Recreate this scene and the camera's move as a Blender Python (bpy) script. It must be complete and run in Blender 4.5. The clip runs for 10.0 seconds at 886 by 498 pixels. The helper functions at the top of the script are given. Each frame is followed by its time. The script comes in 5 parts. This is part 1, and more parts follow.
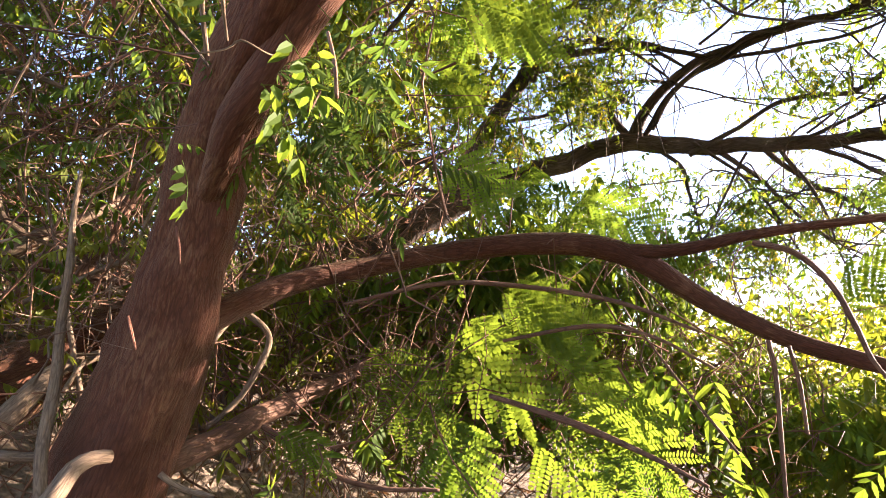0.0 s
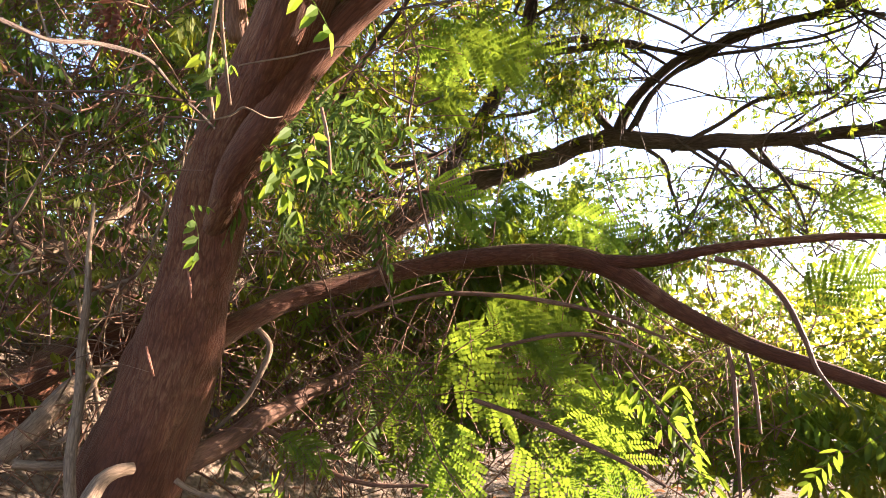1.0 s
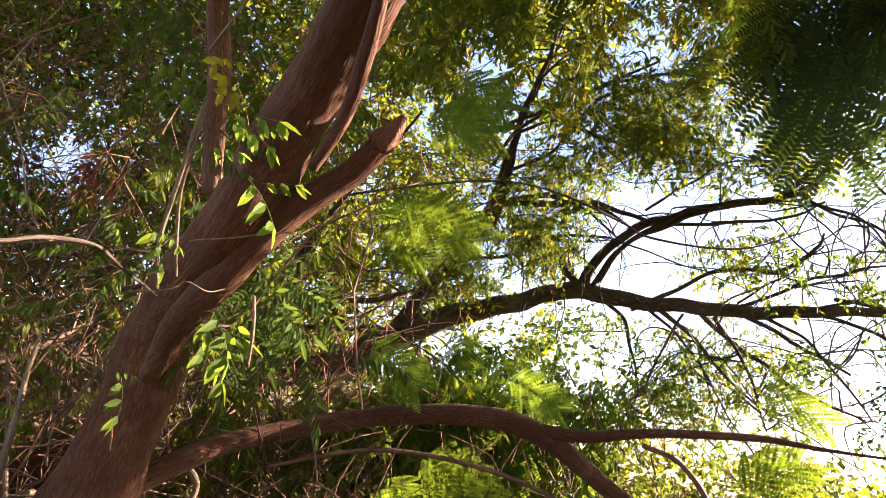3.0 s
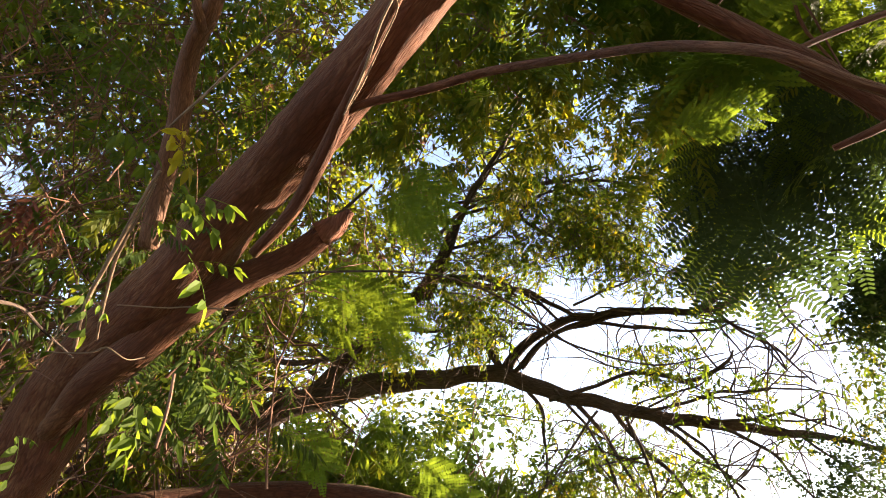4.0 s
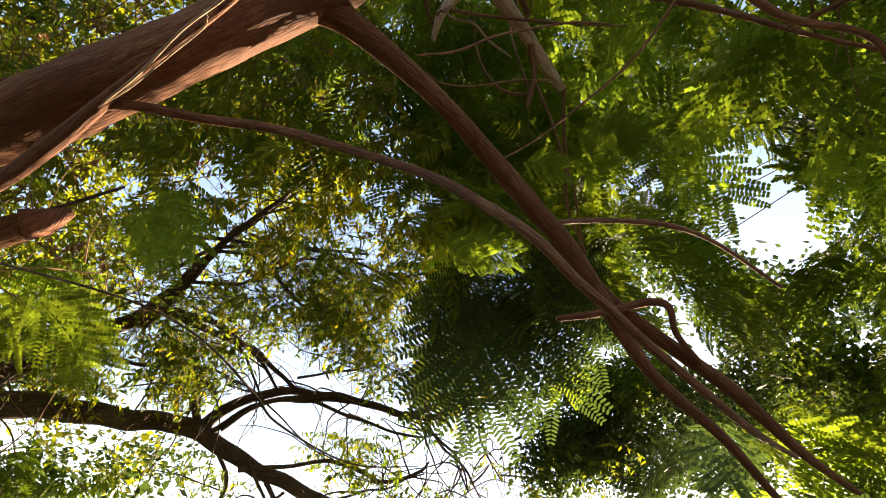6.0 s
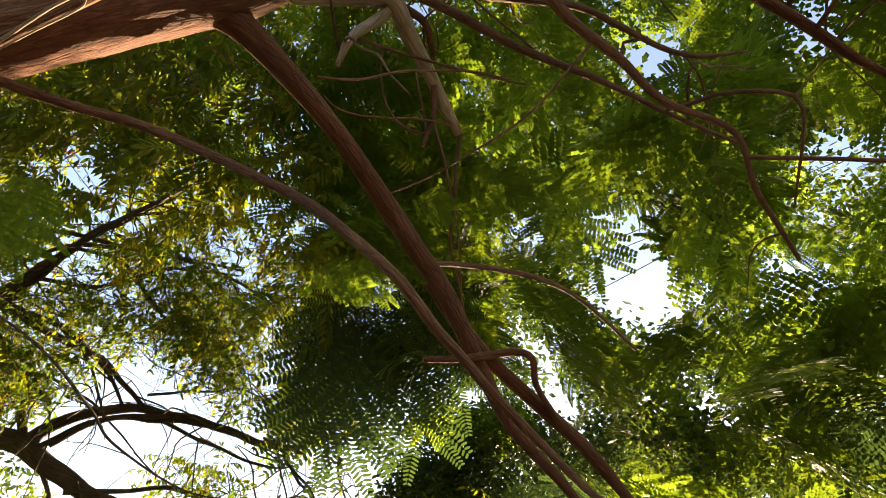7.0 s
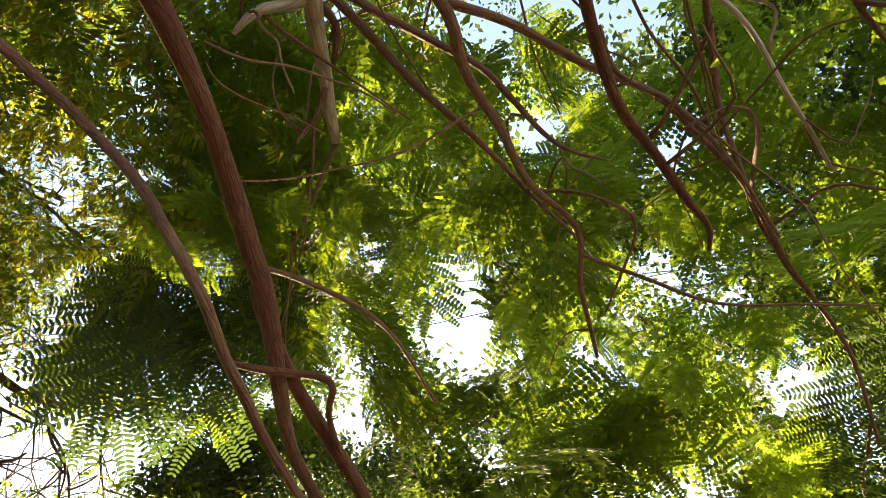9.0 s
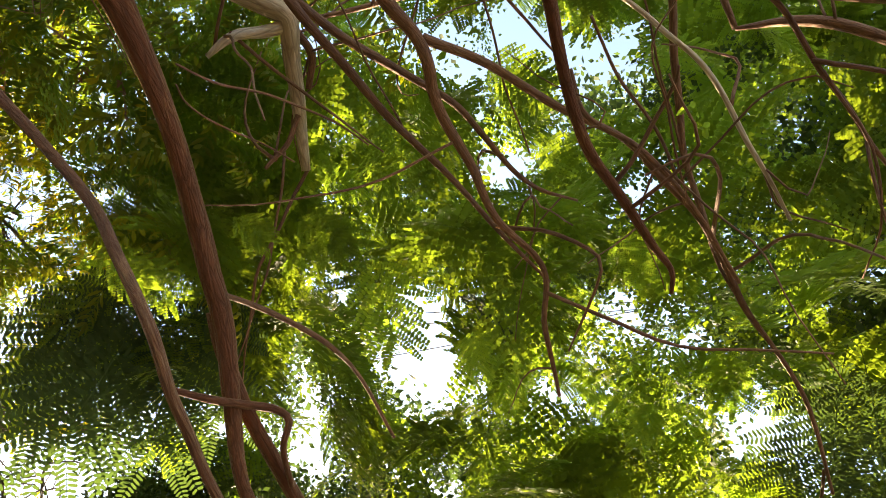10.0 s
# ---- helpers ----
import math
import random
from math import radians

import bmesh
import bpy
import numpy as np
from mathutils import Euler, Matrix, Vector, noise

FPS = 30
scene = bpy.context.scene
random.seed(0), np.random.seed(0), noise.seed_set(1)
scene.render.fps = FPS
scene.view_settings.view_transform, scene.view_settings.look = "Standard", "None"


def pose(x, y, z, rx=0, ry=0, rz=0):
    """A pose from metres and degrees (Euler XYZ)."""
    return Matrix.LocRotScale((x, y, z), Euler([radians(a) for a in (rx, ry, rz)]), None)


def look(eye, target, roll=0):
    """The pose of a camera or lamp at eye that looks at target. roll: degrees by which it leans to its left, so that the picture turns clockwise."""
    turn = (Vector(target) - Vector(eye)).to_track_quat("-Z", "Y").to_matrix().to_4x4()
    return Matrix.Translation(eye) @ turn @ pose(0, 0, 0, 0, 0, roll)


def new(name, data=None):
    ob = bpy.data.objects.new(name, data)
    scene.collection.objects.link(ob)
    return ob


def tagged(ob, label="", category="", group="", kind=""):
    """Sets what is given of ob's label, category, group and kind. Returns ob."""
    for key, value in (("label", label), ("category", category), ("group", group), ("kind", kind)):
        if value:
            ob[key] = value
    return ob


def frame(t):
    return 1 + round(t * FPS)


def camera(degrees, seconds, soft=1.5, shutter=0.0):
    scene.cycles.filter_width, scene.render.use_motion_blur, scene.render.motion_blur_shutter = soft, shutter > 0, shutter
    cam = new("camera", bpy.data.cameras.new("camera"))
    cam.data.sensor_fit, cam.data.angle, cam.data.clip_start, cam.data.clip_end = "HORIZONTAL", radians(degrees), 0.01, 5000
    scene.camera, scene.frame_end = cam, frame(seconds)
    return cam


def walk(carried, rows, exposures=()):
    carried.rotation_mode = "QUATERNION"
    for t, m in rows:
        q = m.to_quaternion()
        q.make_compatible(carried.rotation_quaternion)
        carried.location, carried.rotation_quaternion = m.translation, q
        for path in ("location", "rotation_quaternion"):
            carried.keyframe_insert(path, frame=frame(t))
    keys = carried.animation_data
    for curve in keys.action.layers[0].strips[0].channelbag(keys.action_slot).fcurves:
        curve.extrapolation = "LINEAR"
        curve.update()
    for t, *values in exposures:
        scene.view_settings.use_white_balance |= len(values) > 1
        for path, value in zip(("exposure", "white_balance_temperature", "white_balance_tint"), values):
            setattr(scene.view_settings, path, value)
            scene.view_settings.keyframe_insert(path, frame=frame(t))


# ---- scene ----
cam = camera(69.9, 10.0, 0.85)
PATH = [
    (0, (0.241, -0.038, 1.329), (-0.025, 1.904, 1.723), 0.2),
    (0.5, (0.268, -0.123, 1.381), (0.034, 1.821, 1.788), 0.3),
    (1, (0.299, -0.247, 1.466), (0.049, 1.714, 1.775), -0.3),
    (1.5, (0.362, -0.318, 1.523), (0.083, 1.635, 1.85), -0.3),
    (2, (0.461, -0.331, 1.569), (0.133, 1.598, 1.984), 1.2),
    (2.5, (0.474, -0.347, 1.617), (0.202, 1.56, 2.154), 3.0),
    (2.7, (0.471, -0.356, 1.627), (0.224, 1.541, 2.212), 4.1),
    (3.8, (0.468, -0.49, 1.752), (0.383, 1.345, 2.541), 10.1),
    (4, (0.474, -0.502, 1.747), (0.436, 1.313, 2.586), 11.4),
    (4.5, (0.473, -0.491, 1.775), (0.59, 1.275, 2.708), 13.4),
    (5, (0.483, -0.486, 1.795), (0.727, 1.212, 2.824), 15.6),
    (5.5, (0.491, -0.48, 1.81), (0.898, 1.132, 2.922), 18.2),
    (6, (0.5, -0.469, 1.825), (1.069, 1.04, 3.008), 19.5),
    (6.2, (0.504, -0.471, 1.83), (1.113, 0.97, 3.076), 19.8),
    (7.3, (0.523, -0.47, 1.855), (1.373, 0.725, 3.215), 19.2),
    (7.5, (0.523, -0.462, 1.859), (1.421, 0.685, 3.229), 19.3),
    (8, (0.515, -0.467, 1.867), (1.526, 0.559, 3.255), 21.0),
    (8.5, (0.517, -0.491, 1.876), (1.539, 0.447, 3.317), 22.6),
    (9, (0.499, -0.511, 1.878), (1.497, 0.361, 3.376), 24.5),
    (9.5, (0.498, -0.518, 1.887), (1.469, 0.296, 3.435), 24.8),
    (10, (0.498, -0.516, 1.891), (1.451, 0.255, 3.471), 25.1),
]
EXPOSURES = [(0, 3.35, 6200, 32), (2.5, 3.12, 6400, 32), (4.0, 2.8, 7000, 28), (6.0, 2.68, 7600, 21), (8.0, 2.95, 7900, 17), (9.0, 3.38, 7900, 17), (10.0, 3.52, 7800, 17)]
walk(cam, [(t, look(eye, target, roll)) for t, eye, target, roll in PATH], EXPOSURES)

# ---- world, sun, exposure ----
SUN_AZ, SUN_EL = 63.0, 14.0     # degrees from the y axis towards x, and above the horizon
world = bpy.data.worlds.new("world")
scene.world = world
world.use_nodes = True
wn = world.node_tree.nodes
sky = wn.new("ShaderNodeTexSky")
sky.sky_type = "NISHITA"
sky.sun_disc = False
sky.sun_elevation = radians(SUN_EL)
sky.sun_rotation = radians(SUN_AZ)
sky.air_density, sky.dust_density, sky.ozone_density = 1.0, 0.3, 1.0
wn["Background"].inputs["Strength"].default_value = 0.085
world.node_tree.links.new(sky.outputs["Color"], wn["Background"].inputs["Color"])
sun_data = bpy.data.lights.new("sun", "SUN")
sun_data.energy, sun_data.angle, sun_data.color = 5.0, radians(0.5), (1.0, 0.86, 0.62)
sun = new("sun", sun_data)
sun_dir = Vector((math.sin(radians(SUN_AZ)) * math.cos(radians(SUN_EL)), math.cos(radians(SUN_AZ)) * math.cos(radians(SUN_EL)), math.sin(radians(SUN_EL))))
sun.matrix_world = look(sun_dir * 30, (0, 0, 0))

# ---- materials ----


def material(name):
    m = bpy.data.materials.new(name)
    m.use_nodes = True
    return m, m.node_tree.nodes, m.node_tree.links


def ramp(nodes, stops):
    r = nodes.new("ShaderNodeValToRGB")
    while len(r.color_ramp.elements) < len(stops):
        r.color_ramp.elements.new(0.5)
    for e, (p, c) in zip(r.color_ramp.elements, stops):
        e.position, e.color = p, (*c, 1)
    return r


def bark(name, dark, mid, light, fissure=28.0, depth=0.5, rough=0.85, blotch=3.0, gloss=0.25, tan_sheen=0.0):
    """Bark with fissures along the limb; the UV map is in metres round and along it."""
    m, n, l = material(name)
    p = n["Principled BSDF"]
    uv = n.new("ShaderNodeUVMap")
    mp = n.new("ShaderNodeMapping")
    mp.inputs["Scale"].default_value = (1.0, 0.17, 1.0)
    l.new(uv.outputs[0], mp.inputs[0])
    fine = n.new("ShaderNodeTexNoise")
    fine.inputs["Scale"].default_value, fine.inputs["Detail"].default_value, fine.inputs["Roughness"].default_value = fissure * 2.2, 6, 0.65
    fine.inputs["Distortion"].default_value = 1.2
    l.new(mp.outputs[0], fine.inputs["Vector"])
    tc = n.new("ShaderNodeTexCoord")
    big = n.new("ShaderNodeTexNoise")
    big.inputs["Scale"].default_value, big.inputs["Detail"].default_value = blotch, 4
    l.new(tc.outputs["Object"], big.inputs["Vector"])
    vor = n.new("ShaderNodeTexVoronoi")
    vor.feature, vor.inputs["Scale"].default_value = "DISTANCE_TO_EDGE", fissure * 1.6
    l.new(mp.outputs[0], vor.inputs["Vector"])
    r1 = ramp(n, [(0.3, dark), (0.55, mid), (0.78, light)])
    mix = n.new("ShaderNodeMath")
    mix.operation = "MULTIPLY_ADD"
    mix.inputs[1].default_value, mix.inputs[2].default_value = 0.55, 0.0
    add = n.new("ShaderNodeMath")
    add.operation = "MULTIPLY_ADD"
    add.inputs[1].default_value = 0.5
    l.new(fine.outputs["Fac"], mix.inputs[0])
    l.new(big.outputs["Fac"], add.inputs[0])
    l.new(mix.outputs[0], add.inputs[2])
    l.new(add.outputs[0], r1.inputs[0])
    cracks = ramp(n, [(0.0, (0.25, 0.2, 0.18)), (0.16, (1, 1, 1))])
    l.new(vor.outputs["Distance"], cracks.inputs[0])
    # colour goes darker along the cracks
    crack_tint = n.new("ShaderNodeMix")
    crack_tint.data_type, crack_tint.blend_type = "RGBA", "MULTIPLY"
    crack_tint.inputs["Factor"].default_value = 0.42
    l.new(r1.outputs[0], crack_tint.inputs["A"])
    l.new(cracks.outputs[0], crack_tint.inputs["B"])
    l.new(crack_tint.outputs["Result"], p.inputs["Base Color"])
    p.inputs["Roughness"].default_value = rough
    p.inputs["Specular IOR Level"].default_value = gloss
    # a tan sheen that shows at grazing angles
    p.inputs["Sheen Weight"].default_value, p.inputs["Sheen Roughness"].default_value = tan_sheen, 0.45
    p.inputs["Sheen Tint"].default_value = (1.0, 0.82, 0.48, 1)
    h = n.new("ShaderNodeMath")
    h.operation = "MULTIPLY_ADD"
    h.inputs[1].default_value = 1.2
    crack = n.new("ShaderNodeMath")
    crack.operation = "MINIMUM"
    crack.inputs[1].default_value = 0.2
    l.new(vor.outputs["Distance"], crack.inputs[0])
    l.new(crack.outputs[0], h.inputs[0])
    l.new(fine.outputs["Fac"], h.inputs[2])
    bump = n.new("ShaderNodeBump")
    bump.inputs["Strength"].default_value, bump.inputs["Distance"].default_value = depth, 0.02
    l.new(h.outputs[0], bump.inputs["Height"])
    l.new(bump.outputs[0], p.inputs["Normal"])
    return m


def leaf(name, top, under, glow, translucent=0.5, rough=0.45):
    """A thin leaf: colour varies from leaf to leaf, light passes through it."""
    m, n, l = material(name)
    p = n["Principled BSDF"]
    out = n["Material Output"]
    geo = n.new("ShaderNodeNewGeometry")
    info = n.new("ShaderNodeObjectInfo")
    tc = n.new("ShaderNodeTexCoord")
    nz = n.new("ShaderNodeTexNoise")
    nz.inputs["Scale"].default_value, nz.inputs["Detail"].default_value = 1.7, 3
    l.new(tc.outputs["Object"], nz.inputs["Vector"])
    a = n.new("ShaderNodeMath")
    a.operation = "MULTIPLY_ADD"
    a.inputs[1].default_value = 0.45
    b = n.new("ShaderNodeMath")
    b.operation = "MULTIPLY_ADD"
    b.inputs[1].default_value = 0.25
    l.new(geo.outputs["Random Per Island"], a.inputs[0])
    l.new(info.outputs["Random"], b.inputs[0])
    c = n.new("ShaderNodeMath")
    c.operation = "MULTIPLY"
    c.inputs[1].default_value = 0.6
    l.new(nz.outputs["Fac"], c.inputs[0])
    l.new(c.outputs[0], b.inputs[2])
    l.new(b.outputs[0], a.inputs[2])
    r1 = ramp(n, [(0.1, top), (0.9, under)])
    r2 = ramp(n, [(0.15, glow), (0.85, tuple(min(1, v * k) for v, k in zip(glow, (1.25, 1.08, 0.9))))])
    l.new(a.outputs[0], r1.inputs[0])
    l.new(a.outputs[0], r2.inputs[0])
    l.new(r1.outputs[0], p.inputs["Base Color"])
    p.inputs["Roughness"].default_value = rough
    p.inputs["Specular IOR Level"].default_value = 0.12
    t = n.new("ShaderNodeBsdfTranslucent")
    l.new(r2.outputs[0], t.inputs["Color"])
    mx = n.new("ShaderNodeMixShader")
    mx.inputs[0].default_value = translucent
    l.new(p.outputs[0], mx.inputs[1])
    l.new(t.outputs[0], mx.inputs[2])
    l.new(mx.outputs[0], out.inputs["Surface"])
    return m


def soil(name):
    m, n, l = material(name)
    p = n["Principled BSDF"]
    tc = n.new("ShaderNodeTexCoord")
    a = n.new("ShaderNodeTexNoise")
    a.inputs["Scale"].default_value, a.inputs["Detail"].default_value, a.inputs["Roughness"].default_value = 9, 8, 0.7
    b = n.new("ShaderNodeTexVoronoi")
    b.inputs["Scale"].default_value = 34
    l.new(tc.outputs["Object"], a.inputs["Vector"])
    l.new(tc.outputs["Object"], b.inputs["Vector"])
    mixn = n.new("ShaderNodeMath")
    mixn.operation = "MULTIPLY_ADD"
    mixn.inputs[1].default_value = 0.35
    l.new(b.outputs["Distance"], mixn.inputs[0])
    l.new(a.outputs["Fac"], mixn.inputs[2])
    r = ramp(n, [(0.35, (0.035, 0.025, 0.016)), (0.6, (0.095, 0.067, 0.043)), (0.85, (0.19, 0.14, 0.095))])
    l.new(mixn.outputs[0], r.inputs[0])
    l.new(r.outputs[0], p.inputs["Base Color"])
    p.inputs["Roughness"].default_value = 0.95
    bump = n.new("ShaderNodeBump")
    bump.inputs["Strength"].default_value, bump.inputs["Distance"].default_value = 0.7, 0.03
    l.new(mixn.outputs[0], bump.inputs["Height"])
    l.new(bump.outputs[0], p.inputs["Normal"])
    return m


RED_BARK = bark("red_brown_bark", (0.045, 0.014, 0.007), (0.1, 0.035, 0.017), (0.24, 0.13, 0.062), 50, 0.5, 0.8, 3.0, 0.2, 0.1)
DARK_BARK = bark("dark_grey_bark", (0.035, 0.026, 0.02), (0.1, 0.072, 0.055), (0.24, 0.18, 0.13), 30, 0.7)
PALE_BARK = bark("pale_grey_bark", (0.22, 0.17, 0.12), (0.42, 0.35, 0.27), (0.62, 0.54, 0.43), 30, 0.4)
TWIG_BARK = bark("brown_twig_bark", (0.06, 0.03, 0.019), (0.16, 0.08, 0.046), (0.3, 0.18, 0.11), 60, 0.4, 0.75, 3.0, 0.25)
DRY_WOOD = bark("dry_tan_wood", (0.09, 0.06, 0.038), (0.22, 0.155, 0.098), (0.4, 0.3, 0.2), 60, 0.4)
RAW_WOOD = bark("torn_red_wood", (0.12, 0.04, 0.025), (0.24, 0.1, 0.06), (0.36, 0.19, 0.12), 60, 0.8)
TENDER_LEAF = leaf("soft_green_drooping_leaf", (0.04, 0.07, 0.014), (0.068, 0.105, 0.02), (0.085, 0.15, 0.018), 0.4, 0.65)
FEATHER_LEAF = leaf("feathery_green_leaf", (0.038, 0.072, 0.013), (0.068, 0.11, 0.018), (0.175, 0.275, 0.02), 0.5, 0.6)
# light green leaf, which also stands in for sunlit leaves of the crown
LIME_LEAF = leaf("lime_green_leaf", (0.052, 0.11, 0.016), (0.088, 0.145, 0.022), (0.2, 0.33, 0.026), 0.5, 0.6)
# brighter copy of the lime leaf: sun from behind is put into its colour
BACKLIT_LEAF = leaf("young_bright_leaf", (0.07, 0.12, 0.015), (0.1, 0.16, 0.02), (0.26, 0.45, 0.04), 0.55, 0.6)
DARK_LEAF = leaf("deep_green_leaf", (0.032, 0.062, 0.016), (0.056, 0.098, 0.022), (0.16, 0.27, 0.02), 0.48, 0.6)
# darker, less see-through leaf copy: shade is put into its colour
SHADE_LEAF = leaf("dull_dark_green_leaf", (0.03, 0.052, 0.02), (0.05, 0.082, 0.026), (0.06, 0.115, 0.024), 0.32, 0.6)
OLIVE_LEAF = leaf("olive_green_leaf", (0.05, 0.075, 0.014), (0.1, 0.12, 0.019), (0.27, 0.33, 0.018), 0.45, 0.55)
YELLOW_LEAF = leaf("yellowing_leaf", (0.2, 0.18, 0.015), (0.3, 0.25, 0.02), (0.56, 0.52, 0.02), 0.5, 0.5)
DRY_LEAF = leaf("dry_brown_leaf", (0.12, 0.066, 0.036), (0.26, 0.165, 0.1), (0.24, 0.12, 0.05), 0.25, 0.8)
RUST_LEAF = leaf("rust_red_dead_leaf", (0.1, 0.035, 0.02), (0.2, 0.08, 0.045), (0.25, 0.08, 0.04), 0.25, 0.8)
SOIL = soil("leaf_littered_soil")
CABLE, cable_nodes, cable_links = material("black_cable")
cable_nodes["Principled BSDF"].inputs["Base Color"].default_value = (0.03, 0.03, 0.035, 1)
cable_nodes["Principled BSDF"].inputs["Roughness"].default_value = 0.6

# ---- mesh helpers ----
RNG = np.random.default_rng(7)
# mean camera place, from which the leaf cover is laid out
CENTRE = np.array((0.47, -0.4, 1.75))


def mesh_object(name, verts, faces, mat, parent=None, label="", uvs=None, smooth=True):
    me = bpy.data.meshes.new(name)
    me.from_pydata(verts if isinstance(verts, list) else verts.tolist(), [], faces if isinstance(faces, list) else faces.tolist())
    if uvs is not None:
        layer = me.uv_layers.new(name="UVMap")
        loops = np.empty(len(me.loops), dtype=np.int32)
        me.loops.foreach_get("vertex_index", loops)
        layer.data.foreach_set("uv", np.asarray(uvs, dtype=np.float32)[loops].ravel())
    if smooth:
        me.polygons.foreach_set("use_smooth", np.ones(len(me.polygons), dtype=bool))
    me.materials.append(mat)
    me.update()
    ob = new(name, me)
    if parent:
        ob.parent = parent
    if label:
        ob["label"] = label
    return ob


def thing(name, label, category, group="", kind="", at=(0, 0, 0)):
    ob = new(name)
    ob.empty_display_size = 0.1
    return tagged(ob, label, category, group, kind)


def spline(points, step):
    """A smooth line through points of (x, y, z, radius), with a ring about every step metres."""
    p = np.array(points, dtype=float)
    p = np.vstack([2 * p[0] - p[1], p, 2 * p[-1] - p[-2]])
    rows = []
    for i in range(1, len(p) - 2):
        a, b, c, d = p[i - 1:i + 3]
        k = max(2, int(np.linalg.norm(c[:3] - b[:3]) / step))
        for s in np.arange(k) / k:
            q = 0.5 * (2 * b + (c - a) * s + (2 * a - 5 * b + 4 * c - d) * s * s + (3 * b - a - 3 * c + d) * s ** 3)
            q[3] = b[3] + (c[3] - b[3]) * s
            rows.append(q)
    rows.append(p[-2])
    return np.array(rows)


def limb_arrays(points, sides=10, step=0.05, rough=0.06, taper_end=True, wobble=0.0):
    c = spline(points, step)
    n = len(c)
    if wobble:
        ph = RNG.uniform(0, 6, 6)
        s = np.arange(n) * step
        amp = wobble * np.sin(np.linspace(0, np.pi, n))
        for k in range(3):
            c[:, k] += amp * (np.sin(s * 7 + ph[k]) + 0.6 * np.sin(s * 17 + ph[k + 3]))
    tang = np.gradient(c[:, :3], axis=0)
    tang /= np.linalg.norm(tang, axis=1)[:, None] + 1e-9
    u = np.cross(tang[0], (0.3, 0.2, 0.93))
    u /= np.linalg.norm(u)
    ang = np.arange(sides) / sides * 2 * np.pi
    verts, uvs, length = [], [], 0.0
    k1, k2, k3 = RNG.uniform(0, 50, 3)
    for i in range(n):
        if i:
            length += np.linalg.norm(c[i, :3] - c[i - 1, :3])
        u = u - tang[i] * (u @ tang[i])
        u /= np.linalg.norm(u)
        w = np.cross(tang[i], u)
        r = c[i, 3]
        rr = np.empty(sides)
        for j, a in enumerate(ang):
            x, y = math.cos(a), math.sin(a)
            rr[j] = r * (1 + rough * noise.noise((x * 1.2 + k1, y * 1.2 + k2, length * 3.5)) * 1.6 + rough * noise.noise((x * 4 + k2, y * 4 + k3, length * 9)))
        verts.append(c[i, :3] + rr[:, None] * (np.cos(ang)[:, None] * u + np.sin(ang)[:, None] * w))
        uvs.append(np.column_stack([np.abs(ang / np.pi - 1) * np.pi * max(r, 0.01), np.full(sides, length)]))
    verts, uvs = np.vstack(verts), np.vstack(uvs)
    faces = []
    for i in range(n - 1):
        for j in range(sides):
            k = (j + 1) % sides
            faces.append((i * sides + j, i * sides + k, (i + 1) * sides + k, (i + 1) * sides + j))
    faces.append(tuple(range(sides))[::-1])
    faces.append(tuple(range((n - 1) * sides, n * sides)))
    return verts, faces, uvs


def limb(parent, name, mat, *points, sides=None, step=None, rough=0.07, label="", wobble=0.0):
    r = max(q[3] for q in points)
    sides = sides or (28 if r > 0.07 else 14 if r > 0.025 else 8 if r > 0.008 else 6)
    step = step or max(0.012, min(0.06, r * 0.9))
    v, f, uv = limb_arrays(points, sides, step, rough, wobble=wobble)
    return mesh_object(name, v, f, mat, parent, label, uv)


def turn(yaw, pitch, roll):
    return np.array(Euler((pitch, roll, yaw)).to_matrix())


def leaflet(length, width, fold=0.12):
    """A pointed oval of two halves with a shallow fold, along +y from the origin."""
    v = np.array([(0, 0, 0), (-width * 0.42, length * 0.32, fold * width), (0, length * 0.5, 0), (width * 0.42, length * 0.32, fold * width),
                  (-width * 0.34, length * 0.7, fold * width * 0.6), (0, length, -0.03 * length), (width * 0.34, length * 0.7, fold * width * 0.6)])
    f = [(0, 2, 1), (0, 3, 2), (1, 2, 5, 4), (2, 3, 6, 5)]
    return v, f


def blade(length, width):
    """The smallest leaf: one kite."""
    return np.array([(0, 0, 0), (-width / 2, length * 0.45, 0.0), (0, length, 0), (width / 2, length * 0.45, 0.0)]), [(0, 3, 2, 1)]


def oblong(length, width):
    """A narrow blunt leaflet."""
    w = width / 2
    return np.array([(0, 0, 0), (-w, length * 0.2, 0), (-w, length * 0.8, 0), (0, length, 0), (w, length * 0.8, 0), (w, length * 0.2, 0)]), [(0, 5, 2, 1), (2, 5, 4, 3)]


class Pile:
    """Gathers many small pieces into one mesh."""

    def __init__(self):
        self.v, self.f, self.n = [], [], 0

    def add(self, verts, faces):
        self.v.append(verts)
        self.f.extend([tuple(i + self.n for i in q) for q in faces])
        self.n += len(verts)

    def arrays(self):
        return np.vstack(self.v), self.f

    def object(self, name, mat, parent=None, label=""):
        v, f = self.arrays()
        return mesh_object(name, v, f, mat, parent, label, smooth=False)


def thin_stalk(p, a, b, r=0.0012):
    """A three-sided stalk from a to b."""
    a, b = np.array(a, float), np.array(b, float)
    d = b - a
    u = np.cross(d, (0.31, 0.2, 0.9))
    u /= np.linalg.norm(u) + 1e-9
    w = np.cross(d / (np.linalg.norm(d) + 1e-9), u)
    ring = [u * math.cos(t) + w * math.sin(t) for t in (0, 2.1, 4.2)]
    v = np.array([a + r * q for q in ring] + [b + r * 0.6 * q for q in ring])
    p.add(v, [(0, 1, 4, 3), (1, 2, 5, 4), (2, 0, 3, 5)])


